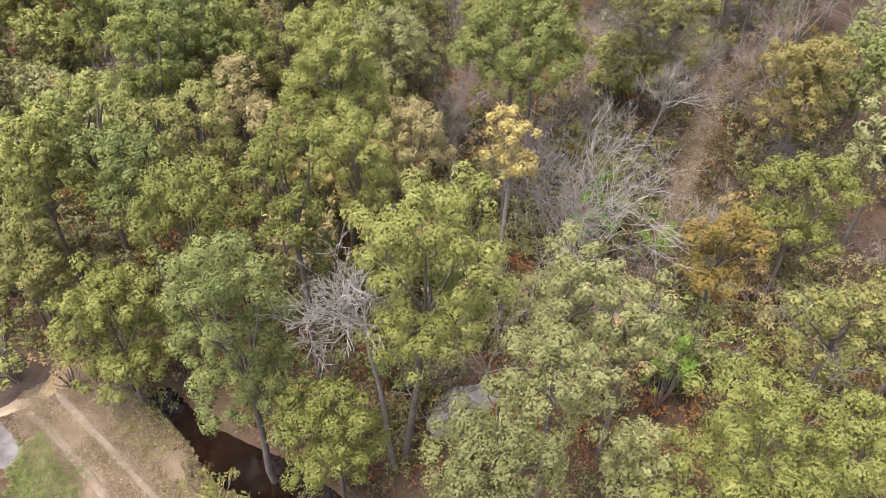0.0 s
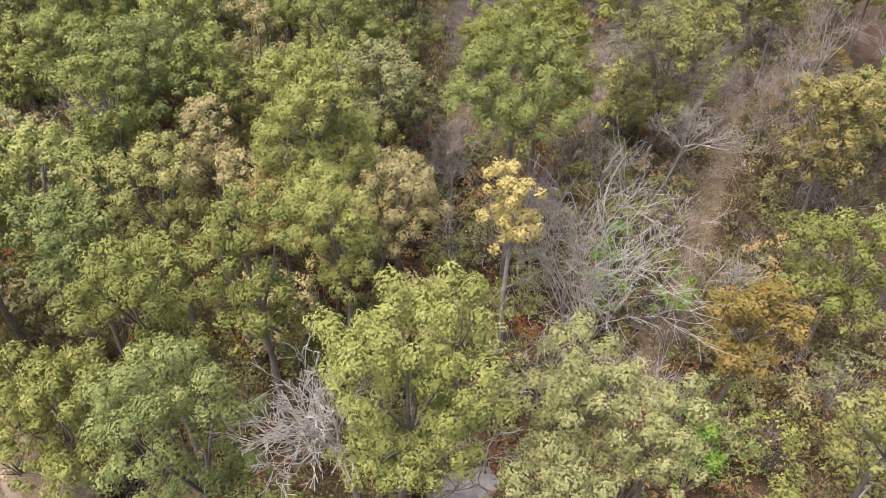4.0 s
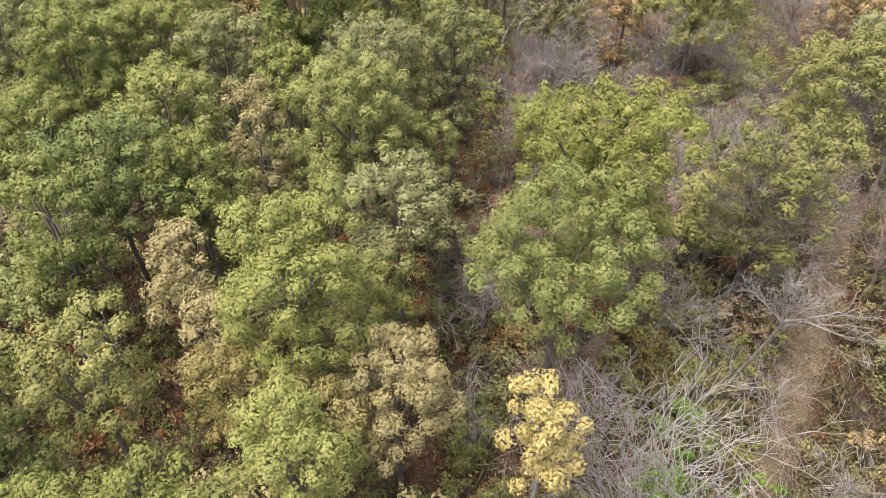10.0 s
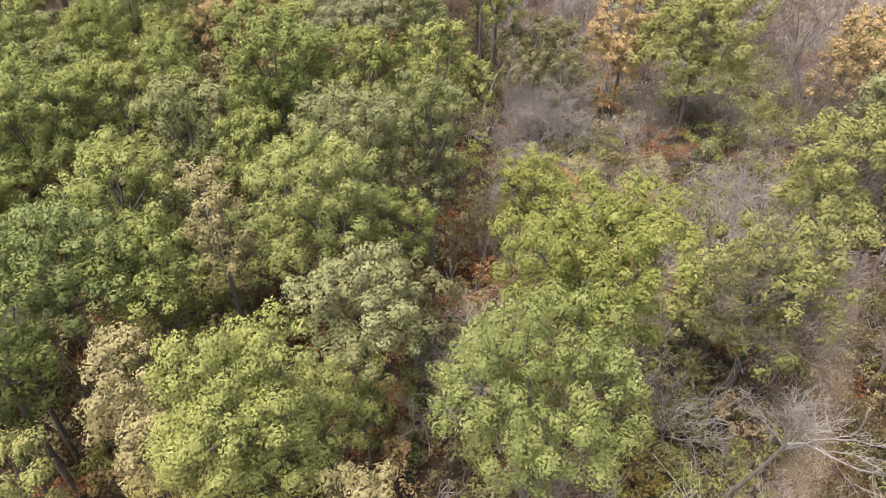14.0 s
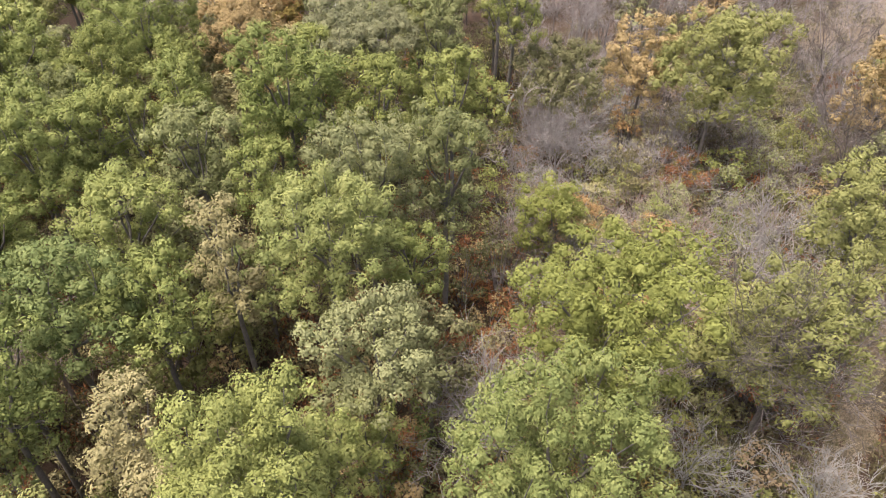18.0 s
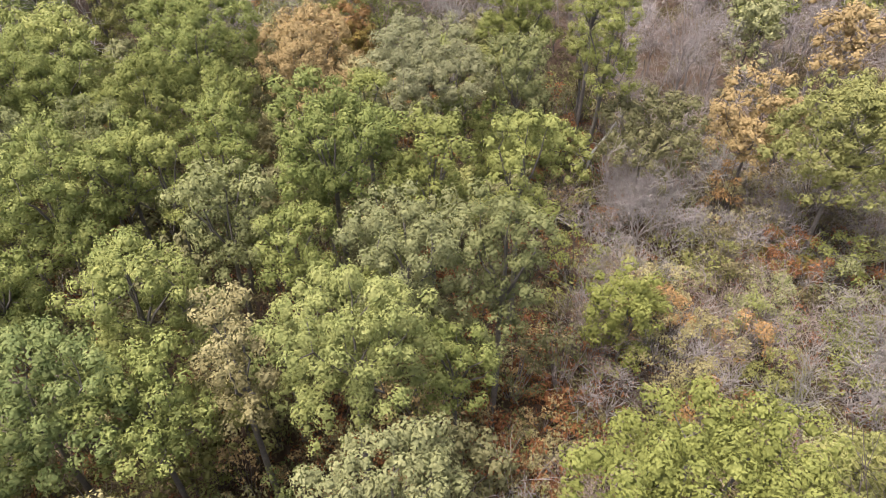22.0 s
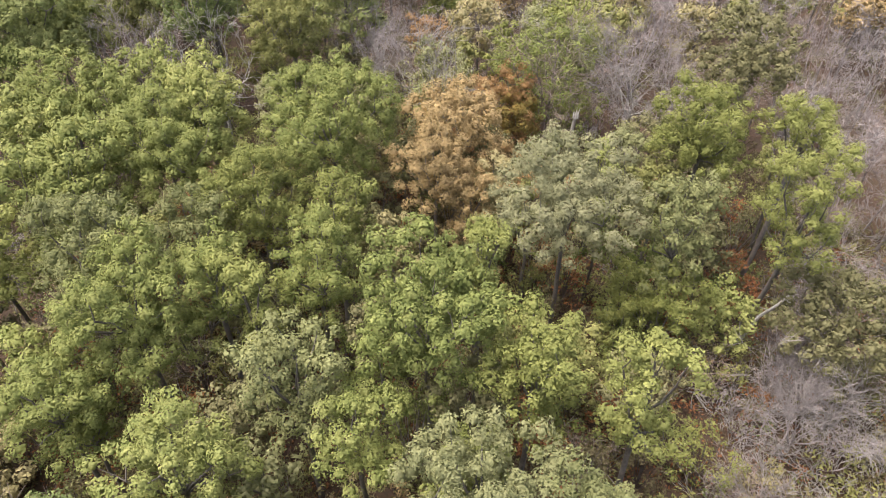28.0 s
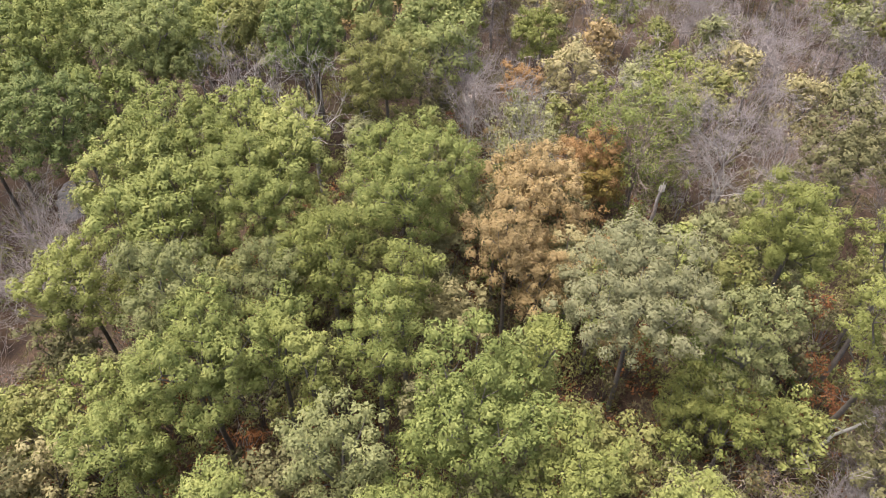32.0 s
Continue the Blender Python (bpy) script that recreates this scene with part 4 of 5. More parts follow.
def leaning_log(a, b, rad, seed, label, bark):
    rng = np.random.default_rng(seed)
    root = new("leaning_log")
    root.location = a
    tagged(root, label, "dead tree")
    d = np.array(b) - np.array(a)
    v, f = chain(bent(rng, (0, 0, 0), d, rad, rad * 0.6, 6, 0.12), 8)
    part("trunk", mesh_of("trunk", v, f, bark, True), root)
    for k in range(3):
        s = d * (0.65 + 0.12 * k)
        v, f = tubes(bent(rng, s, s + rng.normal(0, 0.7, 3), rad * 0.3, 0.02, 3, 0.08), 4)
        part("limb", mesh_of("limb", v, f, bark), root)


leaning_log((-1.9, 76.2, ground_z(-1.9, 76.2) - 0.1), (1.7, 80.0, 9.8), 0.13, 601, "bleached dead trunk leaning against a green tree", BARK_WHITE)
leaning_log((15.5, 20.5, ground_z(15.5, 20.5) - 0.1), (19.5, 23.0, 4.5), 0.09, 602, "thin dead trunk leaning in bare brush", BARK_PALE)

# ---------------------------------------------------------------- the wood beyond, grown by chance round the known trees
TAKEN = [(ob.location.x, ob.location.y) for ob in scene.objects if ob.name.split(".")[0] in ("tree", "bare_tree", "broken_snag")]


def free(x, y, gap):
    return all((x - a) ** 2 + (y - b) ** 2 > gap * gap for a, b in TAKEN)


def zone(x, y):
    """green: closed canopy; brush: thicket of bare bushes; mixed: between."""
    if near_line(((8, 62, 7), (6, 72, 8), (14, 88, 10)), x, y) > 0 or (y > 93 and x > -48):
        return "brush"
    if x > 9 and y > 26:
        return "brush" if x < 26 else "mixed"
    if x < 0 or y < 26:
        return "green"
    return "mixed"


PLAN = ((-26, 13), (26, 13), (60, 88), (50, 116), (32, 128), (-18, 158), (-70, 134), (-108, 76), (-66, 44))


def in_plan(x, y):
    """Inside the stretch of wood that is flown over."""
    return all((xb - xa) * (y - ya) - (yb - ya) * (x - xa) > 0 for (xa, ya), (xb, yb) in zip(PLAN, PLAN[1:] + PLAN[:1]))


_rng = random.Random(7)
for _gy in range(0, 32):
    for _gx in range(0, 36):
        _x = -112 + _gx * 5.0 + _rng.uniform(-1.6, 1.6)
        _y = 6 + _gy * 5.0 + _rng.uniform(-1.6, 1.6)
        _roll, _size, _tall = _rng.random(), _rng.uniform(2.2, 3.4), _rng.uniform(12.5, 15.5)
        if not in_plan(_x, _y):
            continue
        if _y < 34 and _x < -10 or near_line(CREEK, _x, _y) > -0.15 or near_line(((34, 96, 6), (42, 108, 9), (52, 125, 12), (60, 150, 18)), _x, _y) > -0.1:
            continue
        if near_line(((-50, 76, 6.5), (-42, 77, 6.5)), _x, _y) > 0:
            continue
        inner = -34 < _x < 24 and 12 < _y < 92
        if not free(_x, _y, 4.2 if not inner else 5.2):
            continue
        _z = zone(_x, _y)
        _far = 0.17 if math.hypot(_x + 10, _y - 50) > 58 else 0.3 if math.hypot(_x + 10, _y - 50) > 48 else 0.6
        _seed = 1000 + _gy * 50 + _gx
        if _z == "green" and not inner:
            leafy_tree("lg" if _roll < 0.4 else "dg" if _roll < 0.62 else "yg" if _roll < 0.74 else "ol" if _roll < 0.86 else "gg" if _roll < 0.93 else "or", _x, _y, ground_z(_x, _y) + _tall - 1.5, _size + 0.4, _size, _seed, _far)
        elif _z == "mixed" and not inner and _roll < 0.55:
            leafy_tree("ol" if _roll < 0.2 else "yg" if _roll < 0.35 else "gg" if _roll < 0.45 else "or", _x, _y, ground_z(_x, _y) + _tall - 4.5, _size, _size, _seed, _far)
        elif _y > 93 and _z == "brush" and _roll < 0.42:
            leafy_tree(("or", "yg", "ol", "lg", "tn", "gg")[_seed % 6], _x, _y, ground_z(_x, _y) + _tall - 6.0, _size - 0.5, _size - 0.4, _seed, _far, None, (0, 0), 0.75)
        elif _z != "green" and (_roll < 0.8 or _y > 93):
            bare_tree(_x, _y, _tall - 4.0 if not inner else 6.0, _size + 0.3, _seed, (TWIG_GREY, TWIG_PINK, TWIG_GREY, BARK_PALE)[_seed % 4], "grey bare woodland tree with fine twigs", 6, (0, 0), 0.25, 2)
        else:
            continue
        TAKEN.append((_x, _y))

# younger, lower trees that fill the gaps under the canopy
_rng = random.Random(29)
_young = 0
for _k in range(3000):
    if _young >= 85:
        break
    _x, _y = _rng.uniform(-40, 3), _rng.uniform(30, 92)
    if zone(_x, _y) != "green" or not in_plan(_x, _y) or near_line(CREEK, _x, _y) > -0.3 or not free(_x, _y, 2.7):
        continue
    if near_line(((-4, 62, 3.5), (0, 56, 3.0), (-9, 50, 2.6), (-6, 44, 2.0)), _x, _y) > 0 or near_line(((-16.5, 82, 3.5), (-17.2, 88.3, 4.0)), _x, _y) > 0:
        continue
    _size = _rng.uniform(1.5, 2.3)
    leafy_tree(_rng.choice("dl dg dl gg ol lg ol tn dl".split()), _x, _y, ground_z(_x, _y) + _rng.uniform(5.0, 9.5), _size, _size, 4000 + _k, 0.48, None, (0, 0), 0.9)
    TAKEN.append((_x, _y))
    _young += 1

# ---------------------------------------------------------------- understorey
shrub("lm", 11.3, 39.6, 1.9, 6.6, 700)
shrub("lm", 14.6, 37.0, 1.6, 4.2, 701)
shrub("lm", 9.6, 35.6, 1.6, 8.5, 720)
shrub("gg", 7.0, 32.6, 2.6, 4.6, 721)
shrub("lm", 10.9, 37.2, 1.3, 6.0, 722)
shrub("lg", 6.0, 30.4, 2.0, 4.0, 723)
shrub("lg", 3.0, 31.4, 1.8, 4.6, 724)
shrub("gg", 3.4, 30.9, 1.7, 6.2, 742)
shrub("ol", 1.9, 32.4, 1.6, 6.4, 743)
shrub("bn", 4.8, 32.6, 1.6, 4.2, 725)
shrub("ol", 13.6, 39.4, 1.8, 4.4, 726)
shrub("ol", -16.6, 25.2, 1.3, 2.0, 727)
shrub("yg", -12.6, 19.6, 1.0, 1.2, 728)
shrub("ol", 12.4, 42.2, 1.8, 5.5, 770)
shrub("bn", 13.4, 41.2, 1.7, 5.0, 771)
shrub("dl", 11.6, 43.4, 1.7, 6.0, 772)
shrub("tn", 14.6, 43.6, 1.4, 4.0, 773)
shrub("ol", 2.2, 34.6, 1.5, 6.5, 774)
shrub("dl", -3.4, 31.6, 1.8, 7.0, 775)
shrub("lg", -6.4, 32.6, 1.7, 6.5, 776)
shrub("rd", -2.5, 84.5, 1.7, 5.0, 777)
shrub("rd", -0.8, 82.8, 1.6, 4.6, 778)
shrub("dl", -0.6, 78.4, 1.8, 6.0, 779)
shrub("yl", -5.6, 83.0, 1.1, 3.4, 780)
shrub("dg", -7.3, 76.2, 1.9, 5.6, 781)
shrub("dg", 12.4, 26.8, 2.2, 6.4, 782)
shrub("bg", 0.8, 38.4, 1.6, 5.4, 783)
shrub("og", 10.2, 77.2, 1.7, 8.0, 784)
shrub("og", -17.6, 84.6, 1.7, 6.0, 785)
shrub("rd", -15.0, 86.6, 1.6, 5.0, 786)
shrub("og", -20.4, 85.4, 1.8, 7.0, 787)
shrub("ol", 3.7, 32.3, 1.4, 8.6, 756)
shrub("gg", 2.9, 32.9, 1.3, 8.0, 757)
_rng = random.Random(41)
for _k in range(60):
    _a = ((0.0, 56.5, 3.6, 5.0), (-9.0, 50.5, 2.6, 3.0), (-14.5, 44.0, 2.0, 2.5), (-5.0, 46.0, 2.4, 3.0))[(0, 1, 0, 2, 0, 3)[_k % 6]]
    shrub(_rng.choice("rd or rd rd tn or or".split()), _a[0] + _a[2] * _rng.uniform(-1, 1), _a[1] + _a[3] * _rng.uniform(-1, 1), _rng.uniform(1.0, 1.7), _rng.uniform(1.8, 4.0), 7600 + _k, 0.7)
leafy_tree("vy", 4.1, 61.6, 8.6, 2.4, 3.2, 758, 1.0, skirt=0.7)
shrub("ol", -0.5, 75.1, 2.0, 4.5, 760)
shrub("yg", 0.8, 68.7, 2.2, 5.5, 761)
shrub("rd", 2.3, 75.0, 1.6, 3.0, 762)
shrub("tn", 9.2, 63.2, 2.3, 5.0, 744)
shrub("tn", 6.2, 67.0, 2.2, 5.4, 745, 1.3)
shrub("gg", 12.4, 68.2, 2.4, 5.4, 746)
shrub("ol", 9.6, 71.4, 2.1, 4.6, 747)
shrub("rd", 14.2, 73.4, 2.0, 5.0, 748)
shrub("yg", 16.4, 66.4, 1.6, 3.8, 749)
shrub("tn", 3.8, 69.4, 1.8, 4.6, 750)
shrub("ol", 13.2, 62.4, 2.0, 4.0, 751)
shrub("gg", 17.6, 70.6, 2.2, 5.0, 752)
shrub("og", 11.0, 64.6, 2.0, 5.0, 753, 1.3)
shrub("ol", 5.4, 63.4, 1.7, 3.6, 754)
shrub("tn", 12.6, 76.4, 2.0, 4.6, 755)
shrub("bn", -13.2, 20.6, 1.0, 1.1, 731)
shrub("ol", -11.4, 19.8, 1.1, 1.2, 732)
shrub("bn", -7.6, 18.3, 1.2, 1.4, 734)
shrub("or", -1.5, 55.5, 1.5, 2.4, 735)
shrub("rd", -3.0, 57.5, 1.8, 2.4, 736)
shrub("or", -9.5, 50.5, 1.6, 2.6, 737)
shrub("rd", -8.0, 52.5, 1.6, 2.2, 738)
shrub("rd", 1.5, 61.5, 1.6, 2.8, 739)
shrub("bg", -2.5, 44.5, 1.6, 4.0, 740)
shrub("og", 9.0, 58.5, 2.2, 4.6, 741, 1.3)
shrub("bg", 1.0, 39.6, 2.2, 5.0, 702)
shrub("lg", -2.6, 33.0, 2.4, 6.0, 703)
shrub("dg", 14.2, 27.0, 2.5, 6.6, 704)
shrub("lm", 12.3, 25.0, 1.5, 6.8, 705)
shrub("or", 3.0, 36.6, 1.6, 3.6, 706)
shrub("yl", 2.6, 45.2, 1.0, 3.0, 707)
shrub("yg", 13.0, 48.4, 1.6, 3.0, 708)
shrub("tn", 7.0, 60.8, 2.6, 6.5, 709, 1.3)
shrub("og", 6.0, 64.5, 2.4, 5.4, 710, 1.3)
shrub("rd", 15.0, 71.5, 2.0, 5.5, 711, 1.3)
shrub("bg", 12.0, 66.4, 2.6, 5.0, 712, 1.3)
shrub("rd", -0.5, 59.5, 2.0, 2.5, 713)
shrub("or", 0.8, 57.0, 1.6, 2.8, 714)
shrub("yl", -13.5, 77.5, 1.2, 3.2, 715)
shrub("rd", -4.2, 79.0, 1.8, 4.0, 716)
shrub("bg", -13.4, 61.0, 2.2, 9.5, 717)
shrub("or", -32.5, 61.5, 1.8, 3.5, 718)
shrub("bg", -1.0, 48.0, 2.2, 5.0, 719)

_kinds = {"green": "ol bn tn or rd dg lg bn gg yg bn".split(), "mixed": "ol bn yg or gg tn bn lg rd".split(), "brush": "bn ol bn tn gg yg bn or pk".split()}
_rng = random.Random(11)
SHRUB_PLACES = []
for _k in range(5200):
    if len(SHRUB_PLACES) >= 125:
        break
    _x, _y = _rng.uniform(-62, 30), _rng.uniform(12, 96)
    if not in_plan(_x, _y) or near_line(STREAM, _x, _y) > -0.3 or near_line(CREEK, _x, _y) > -0.2 or (_x < -10 and _y < 27):
        continue
    if near_line(TRAIL, _x, _y) > -0.2:
        continue
    if any((_x - a) ** 2 + (_y - b) ** 2 < 3.2 for a, b in SHRUB_PLACES):
        continue
    _z = zone(_x, _y)
    if _z == "green" and _rng.random() < 0.5 or _x < -40 and _rng.random() < 0.5:
        continue
    SHRUB_PLACES.append((_x, _y))
    _kk = _rng.choice(_kinds[_z])
    shrub(_kk, _x, _y, _rng.uniform(1.4, 2.7), _rng.choice((1.8, 2.4, 3.2, 4.5, 6.0)) * _rng.uniform(0.8, 1.2), 2000 + _k, 0.55)


_rng = random.Random(17)
_done = 0
for _k in range(4000):
    if _done >= 85:
        break
    _x, _y = _rng.uniform(8, 40), _rng.uniform(24, 96)
    if not in_plan(_x, _y) or _x > 14 + 0.35 * _y or near_line(TRAIL, _x, _y) > -0.6:
        continue
    if any((_x - a) ** 2 + (_y - b) ** 2 < 6.5 for a, b in SHRUB_PLACES):
        continue
    SHRUB_PLACES.append((_x, _y))
    _done += 1
    shrub(_rng.choice("ol bn ol bn gg ol yg tn bn oo".split()), _x, _y, _rng.uniform(1.6, 2.8), _rng.uniform(2.2, 6.0), 9000 + _k, 0.7)


# saplings and bushes that close the gaps under the canopy and hide the trunks
_rng = random.Random(53)
_done = 0
for _k in range(6000):
    if _done >= 260:
        break
    _x, _y = _rng.uniform(-38, 9), _rng.uniform(26, 92)
    if zone(_x, _y) == "brush" or not in_plan(_x, _y) or near_line(CREEK, _x, _y) > -0.3 or near_line(POND, _x, _y) > -0.5:
        continue
    if any((_x - a) ** 2 + (_y - b) ** 2 < 4.2 for a, b in SHRUB_PLACES):
        continue
    SHRUB_PLACES.append((_x, _y))
    _done += 1
    shrub(_rng.choice("dl bn gg dl bn tn rd or dg lg ol dl bn".split()), _x, _y, _rng.uniform(1.3, 2.1), _rng.uniform(2.6, 6.6), 12000 + _k, 0.55, "sapling", "saplings under the canopy")


# leafy brush beside the path
for _k in range(46):
    _x, _y = _rng.uniform(9, 17.5), _rng.uniform(36, 57)
    if near_line(TRAIL, _x, _y) < -0.3:
        shrub(_rng.choice("ol bn oo yg dl rd bn ol".split()), _x, _y, _rng.uniform(1.0, 1.8), _rng.uniform(1.6, 4.2), 14000 + _k, 0.6, "brush", "leafy brush beside the path")


def bare_bush(material, seed, label, pale):
    """A leafless bush: many thin stems fanning from the ground."""
    rng = np.random.default_rng(seed)
    root = new("bare_bush")
    tagged(root, label, "bush", "leafless bushes")
    for j in range(4):
        rows = []
        d = unit(np.array([rng.normal(0, 0.5), rng.normal(0, 0.5), 1.0]))
        branch_out(rng, np.array([rng.normal(0, 0.2), rng.normal(0, 0.2), -0.1]), d, rng.uniform(1.2, 2.0), 0.026, 2, 0.42, rows)
        v, f = tubes(np.maximum(np.array(rows), [-1e9] * 6 + [0.014] * 2), 3)
        part("stem", mesh_of("stem", v, f, pale if j % 2 else material), root)
    a, q = rng.uniform(0, 6.28, 12), rng.uniform(0.2, 1.3, 12)
    puffs = np.stack([q * np.cos(a), q * np.sin(a), rng.uniform(1.0, 2.7, 12), rng.uniform(0.45, 0.85, 12)], 1)
    v, f = twig_puffs(rng, puffs, 8, 0.5, 0.02)
    tagged(part("twig_haze", mesh_of("twig_haze", v, f, material), root), kind="stuff")
    return root


_bushes = [bare_bush((TWIG_GREY, TWIG_PINK, TWIG_GREY, BARK_PALE, TWIG_DARK, TWIG_PINK)[k], 800 + k, ("grey leafless bush with fine twigs", "pinkish leafless bush with fine twigs", "grey tangled leafless bush", "bleached leafless bush in the thicket", "dark leafless bush under trees", "brownish pink leafless bush")[k], BARK_PALE) for k in range(6)]
_rng = random.Random(23)
_spots = []
for _k in range(4000):
    if len(_spots) >= 115:
        break
    _x, _y = _rng.uniform(-62, 30), _rng.uniform(14, 112)
    _z = zone(_x, _y)
    if _z == "green" and _rng.random() < 0.85 or not in_plan(_x, _y) or near_line(STREAM, _x, _y) > -0.3 or (_x < -8 and _y < 27):
        continue
    if near_line(TRAIL, _x, _y) > 0 or any((_x - a) ** 2 + (_y - b) ** 2 < 2.6 for a, b in _spots):
        continue
    _spots.append((_x, _y))
    _s = _rng.uniform(0.8, 1.5)
    _m = pose(_x, _y, ground_z(_x, _y), 0, 0, _rng.uniform(0, 360))
    if len(_spots) <= 6:
        _bushes[len(_spots) - 1].matrix_basis = _m @ Matrix.Diagonal((_s, _s, _s, 1))
    else:
        _b = copy_thing(_bushes[_k % 6], _m)
        _b.scale = (_s, _s, _s * _rng.uniform(0.8, 1.2))

_made = 0
for _k in range(3000):
    if _made >= 135:
        break
    _x, _y = _rng.uniform(2, 34), _rng.uniform(26, 98)
    if zone(_x, _y) == "green" or not in_plan(_x, _y) or _x > 12 + 0.32 * _y or near_line(TRAIL, _x, _y) > -0.25 or (_x < 10 and _y < 58) or (_y < 58 and _k % 5 > 1) or any((_x - a) ** 2 + (_y - b) ** 2 < 3.4 for a, b in _spots):
        continue
    _made += 1
    _spots.append((_x, _y))
    _b = copy_thing(_bushes[(0, 1, 2, 3, 0, 5, 2)[_k % 7]], pose(_x, _y, ground_z(_x, _y), 0, 0, _rng.uniform(0, 360)))
    _s = _rng.uniform(0.9, 1.6)
    _b.scale = (_s, _s, _s * _rng.uniform(0.75, 1.15))
for _k in range(14):
    _x, _y = _rng.uniform(2, 19), _rng.uniform(60, 84)
    _b = copy_thing(_bushes[(0, 1, 2, 3, 0, 5)[_k % 6]], pose(_x, _y, ground_z(_x, _y), 0, 0, _rng.uniform(0, 360)))
    _s = _rng.uniform(1.0, 1.6)
    _b.scale = (_s, _s, _s)
for _x, _y in ((2.1, 72.1), (3.5, 76.0), (1.0, 74.3)):
    copy_thing(_bushes[0], pose(_x, _y, ground_z(_x, _y), 0, 0, 40 * _x)).scale = (1.3, 1.3, 1.3)
for _x, _y in ((-18.4, 26.8), (-17.2, 25.6), (-19.2, 28.0)):
    copy_thing(_bushes[2], pose(_x, _y, ground_z(_x, _y), -25, -35, 60 * _x)).scale = (0.9, 0.9, 0.9)

# ---------------------------------------------------------------- ground cover
def cover(name, count, box, material, label, length, width, height, seed, ok, up=0.9, clump=1.2):
    """Low leaves or blades strewn over a stretch of ground, in clumps."""
    rng = np.random.default_rng(seed)
    x, y = rng.uniform(box[0], box[1], count * 2), rng.uniform(box[2], box[3], count * 2)
    density = 0.5 + 0.25 * np.sin(clump * x + 0.7 * y) + 0.25 * np.sin(0.6 * x - clump * y + 1) + 0.2 * np.sin(2.7 * x + 2.1 * y)
    keep = (rng.random(count * 2) < density) & ok(x, y)
    x, y = x[keep][:count], y[keep][:count]
    z = terrain(x, y) + height * rng.random(len(x)) ** 1.6 * (0.4 + 0.6 * np.abs(np.sin(0.9 * x + 0.5) * np.sin(1.1 * y)))
    pos = np.stack([x, y, z + 0.02], 1)
    out = unit(rng.normal(0, 1, (len(x), 3)) * [1, 1, 0.4])
    v, f = leaves(rng, pos, out, length, width, 0.0, up, 0.6)
    return tagged(new(name, mesh_of(name, v, f, material)), label, "ground cover", kind="stuff")


def ragged(line, x, y):
    return near_line(line, x, y) + 0.22 * np.sin(3.1 * x + 1.7 * y) + 0.2 * np.sin(5.3 * x - 4.1 * y + 1) + 0.15 * np.sin(9 * x + 8 * y)


def dry_land(x, y):
    return (near_line(POND, x, y) < -0.1) & (near_line(STREAM, x, y) < -0.1) & (near_line(CREEK, x, y) < -0.1) & (near_line(POOL_A, x, y) < 0) & (near_line(POOL_B, x, y) < 0)


def wooded(x, y):
    return dry_land(x, y) & ((x > -12) | (y > 27)) & (near_line(TRAIL, x, y) < 0)


cover("brown_undergrowth", 50000, (-68, 32, 12, 100), LEAF["bn"], "low brown undergrowth and dead weeds", 0.34, 0.15, 1.5, 31, wooded)
cover("green_undergrowth", 26000, (-68, 32, 12, 100), LEAF["ol"], "low olive-green weeds on the floor", 0.3, 0.16, 1.3, 32, wooded, 0.9, 0.5)
cover("fallen_leaves", 52000, (-45, 28, 12, 95), LEAF["rd"], "fallen rust-brown leaves on the ground", 0.2, 0.14, 0.08, 33, wooded, 1.5, 0.35)
def thicket(name, count, box, material, label, seed, size, ok, lean_to):
    """Knee- to head-high tangles of weeds and saplings, too many to tell apart."""
    rng = np.random.default_rng(seed)
    x, y = rng.uniform(box[0], box[1], count * 3), rng.uniform(box[2], box[3], count * 3)
    wave = np.sin(0.21 * x + lean_to) * np.sin(0.17 * y - lean_to) + 0.6 * np.sin(0.9 * x + 0.5 * y + lean_to)
    keep = (rng.random(count * 3) < 0.5 + 0.45 * wave) & ok(x, y)
    x, y = x[keep][:count], y[keep][:count]
    rad = size * rng.uniform(0.5, 1.3, len(x))
    tall = rng.random(len(x)) ** 2 * 3.0 * size
    lobes = np.stack([x, y, terrain(x, y) + tall + 0.3 * rad, rad], 1)
    v, f = lobed_leaves(rng, lobes, 9.5, 0.28, 0.14, ruffle=0.8)
    return tagged(new(name, mesh_of(name, v, f, material)), label, "undergrowth", kind="stuff")


def flown(x, y):
    good = np.ones(np.shape(x), bool)
    for (xa, ya), (xb, yb) in zip(PLAN, PLAN[1:] + PLAN[:1]):
        good &= (xb - xa) * (y - ya) - (yb - ya) * (x - xa) > 0
    return good & wooded(x, y)


thicket("brown_thicket", 2100, (-38, 34, 14, 98), LEAF["bn"], "brown weedy thicket between the trees", 41, 0.72, flown, 0.0)
thicket("olive_thicket", 1900, (-62, 38, 14, 98), LEAF["ol"], "olive-green weedy thicket between the trees", 42, 0.75, flown, 2.0)
thicket("brushy_thicket", 650, (9, 27, 33, 60), LEAF["bn"], "dark brown brush beside the woodland path", 46, 0.75, flown, 1.0)
thicket("rusty_thicket", 2300, (-45, 25, 20, 95), LEAF["rd"], "rust-orange saplings and weeds under the trees", 43, 0.5, flown, 4.0)
thicket("dull_green_thicket", 900, (-68, 35, 14, 95), LEAF["dg"], "dull green saplings under the trees", 44, 0.6, flown, 5.2)

thicket("far_thicket", 1000, (-62, 42, 96, 145), LEAF["bn"], "brown brush under the far bare wood", 47, 0.8, flown, 3.0)
thicket("far_olive_thicket", 500, (-62, 42, 96, 145), LEAF["dl"], "dull olive brush under the far bare wood", 48, 0.8, flown, 1.4)


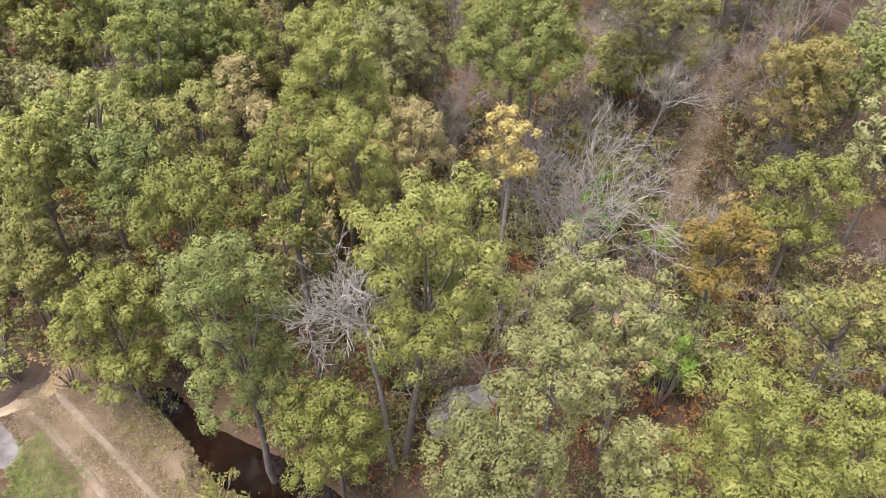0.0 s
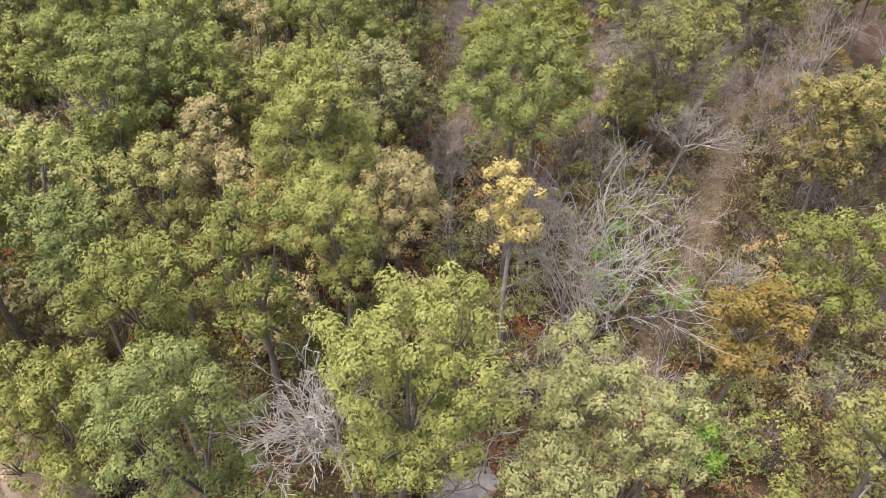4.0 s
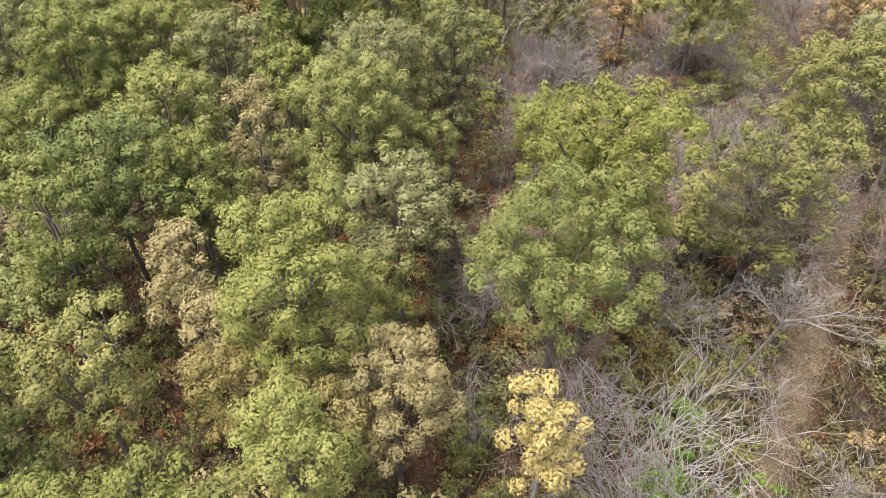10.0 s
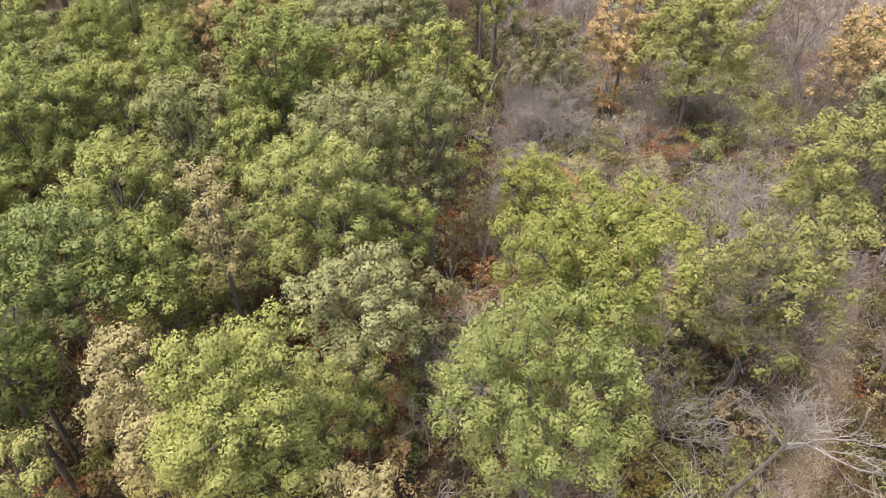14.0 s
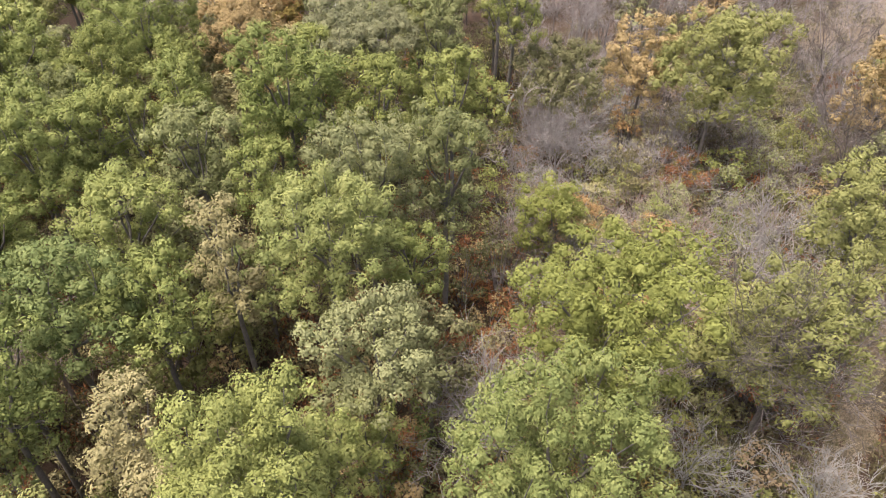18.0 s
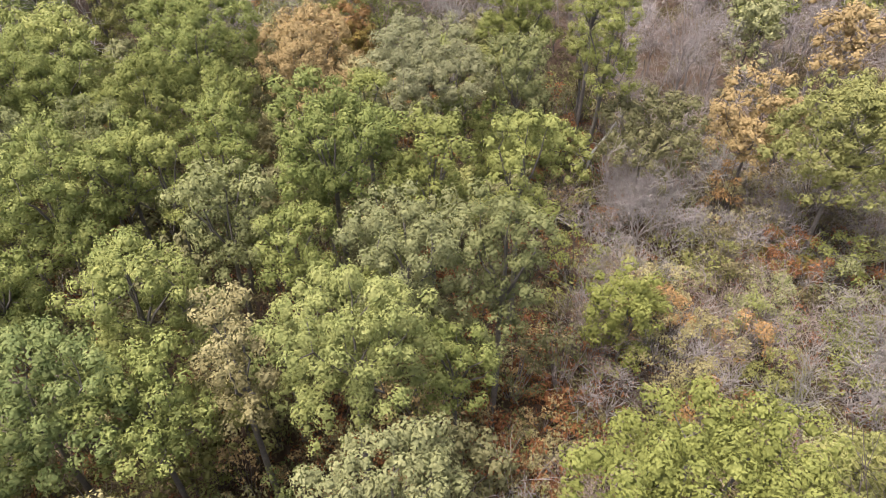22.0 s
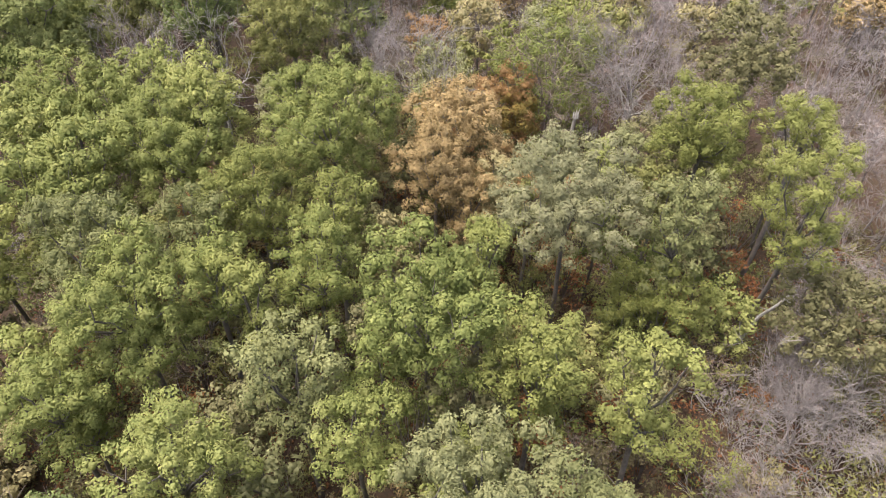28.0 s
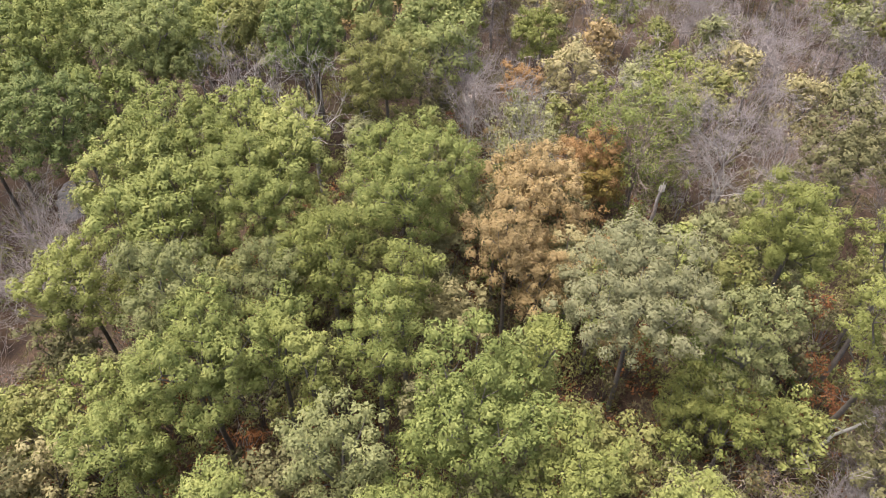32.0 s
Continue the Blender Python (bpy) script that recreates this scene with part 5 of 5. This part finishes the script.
def far_bare_wood(seed):
    """The hazy leafless wood far off: trunks and twigs past counting."""
    rng = np.random.default_rng(seed)
    rows, puffs = [], []
    for _ in range(640):
        x, y = rng.uniform(-60, 45), rng.uniform(92, 160)
        if zone(x, y) != "brush" or not in_plan(x, y):
            continue
        h = rng.uniform(6, 12)
        z = ground_z(x, y)
        rows.append((x, y, z, x + rng.normal(0, 1.0), y + rng.normal(0, 1.0), z + 0.5 * h, 0.08, 0.04))
        for _ in range(7):
            a, q = rng.uniform(0, 6.28), rng.uniform(0.2, 2.0)
            puffs.append((x + q * math.cos(a), y + q * math.sin(a), z + h * rng.uniform(0.45, 1.0), rng.uniform(0.6, 1.2)))
    v, f = tubes(np.array(rows), 3)
    f = np.concatenate([f[:, :3], f[:, [0, 2, 3]]])
    v, f = joined((v, f), twig_puffs(rng, puffs, 3.6, 0.75, 0.045))
    return tagged(new("far_bare_wood", mesh_of("far_bare_wood", v, f, TWIG_GREY)), "far grey leafless wood with hazy twigs", "woodland", kind="stuff")


far_bare_wood(45)
cover("lush_grass", 42000, (-26, -14, 14, 24), GRASS, "lush green grass beside the track", 0.24, 0.045, 0.3, 34, lambda x, y: dry_land(x, y) & (ragged(((-22.8, 22.2, 0.9), (-19.8, 18.6, 1.9), (-14, 12, 2.4)), x, y) > 0))
cover("dry_grass", 100000, (-25, -5, 12, 29), HAY, "dry tan grass along the dirt track", 0.24, 0.035, 0.25, 35, lambda x, y: dry_land(x, y) & (near_line(((-24.5, 27.4, 2.0), (-19, 22.6, 3.4), (-12, 17, 4.0), (-4, 11, 4.2)), x, y) > 0) & (near_line(((-23.9, 24.6, 0.22), (-17.0, 19.5, 0.16), (-10, 14.4, 0.15)), x, y) < 0) & (near_line(((-22.9, 26.1, 0.24), (-15.3, 19.7, 0.16), (-8, 13.4, 0.15)), x, y) < 0))
cover("track_weeds", 16000, (-25, -8, 12, 28), LEAF["tn"], "withered weeds along the dirt track", 0.2, 0.06, 0.25, 39, lambda x, y: dry_land(x, y) & (ragged(((-23.6, 25.6, 0.5), (-16.2, 19.6, 0.5), (-9, 14, 0.5)), x, y) > 0))
cover("weedy_bank", 14000, (-22, -5, 13, 28), LEAF["ol"], "tall olive weeds on the ditch bank", 0.28, 0.07, 0.6, 38, lambda x, y: dry_land(x, y) & (ragged(((-19.5, 26.2, 0.9), (-14.4, 21.7, 1.5), (-10.5, 19.2, 1.7), (-6, 16.7, 1.9)), x, y) > 0))
cover("mixed_grass", 30000, (-27, -12, 12, 26), HAY, "dry grass among the green grass", 0.26, 0.035, 0.35, 37, lambda x, y: dry_land(x, y) & (near_line(((-24, 23, 1.5), (-20.3, 18.6, 3.0), (-14, 12, 3.6)), x, y) > 0))
cover("path_grass", 110000, (9, 26, 27, 64), HAY, "dry tan grass on the woodland path", 0.3, 0.05, 0.3, 36, lambda x, y: near_line(TRAIL, x, y) > 0)
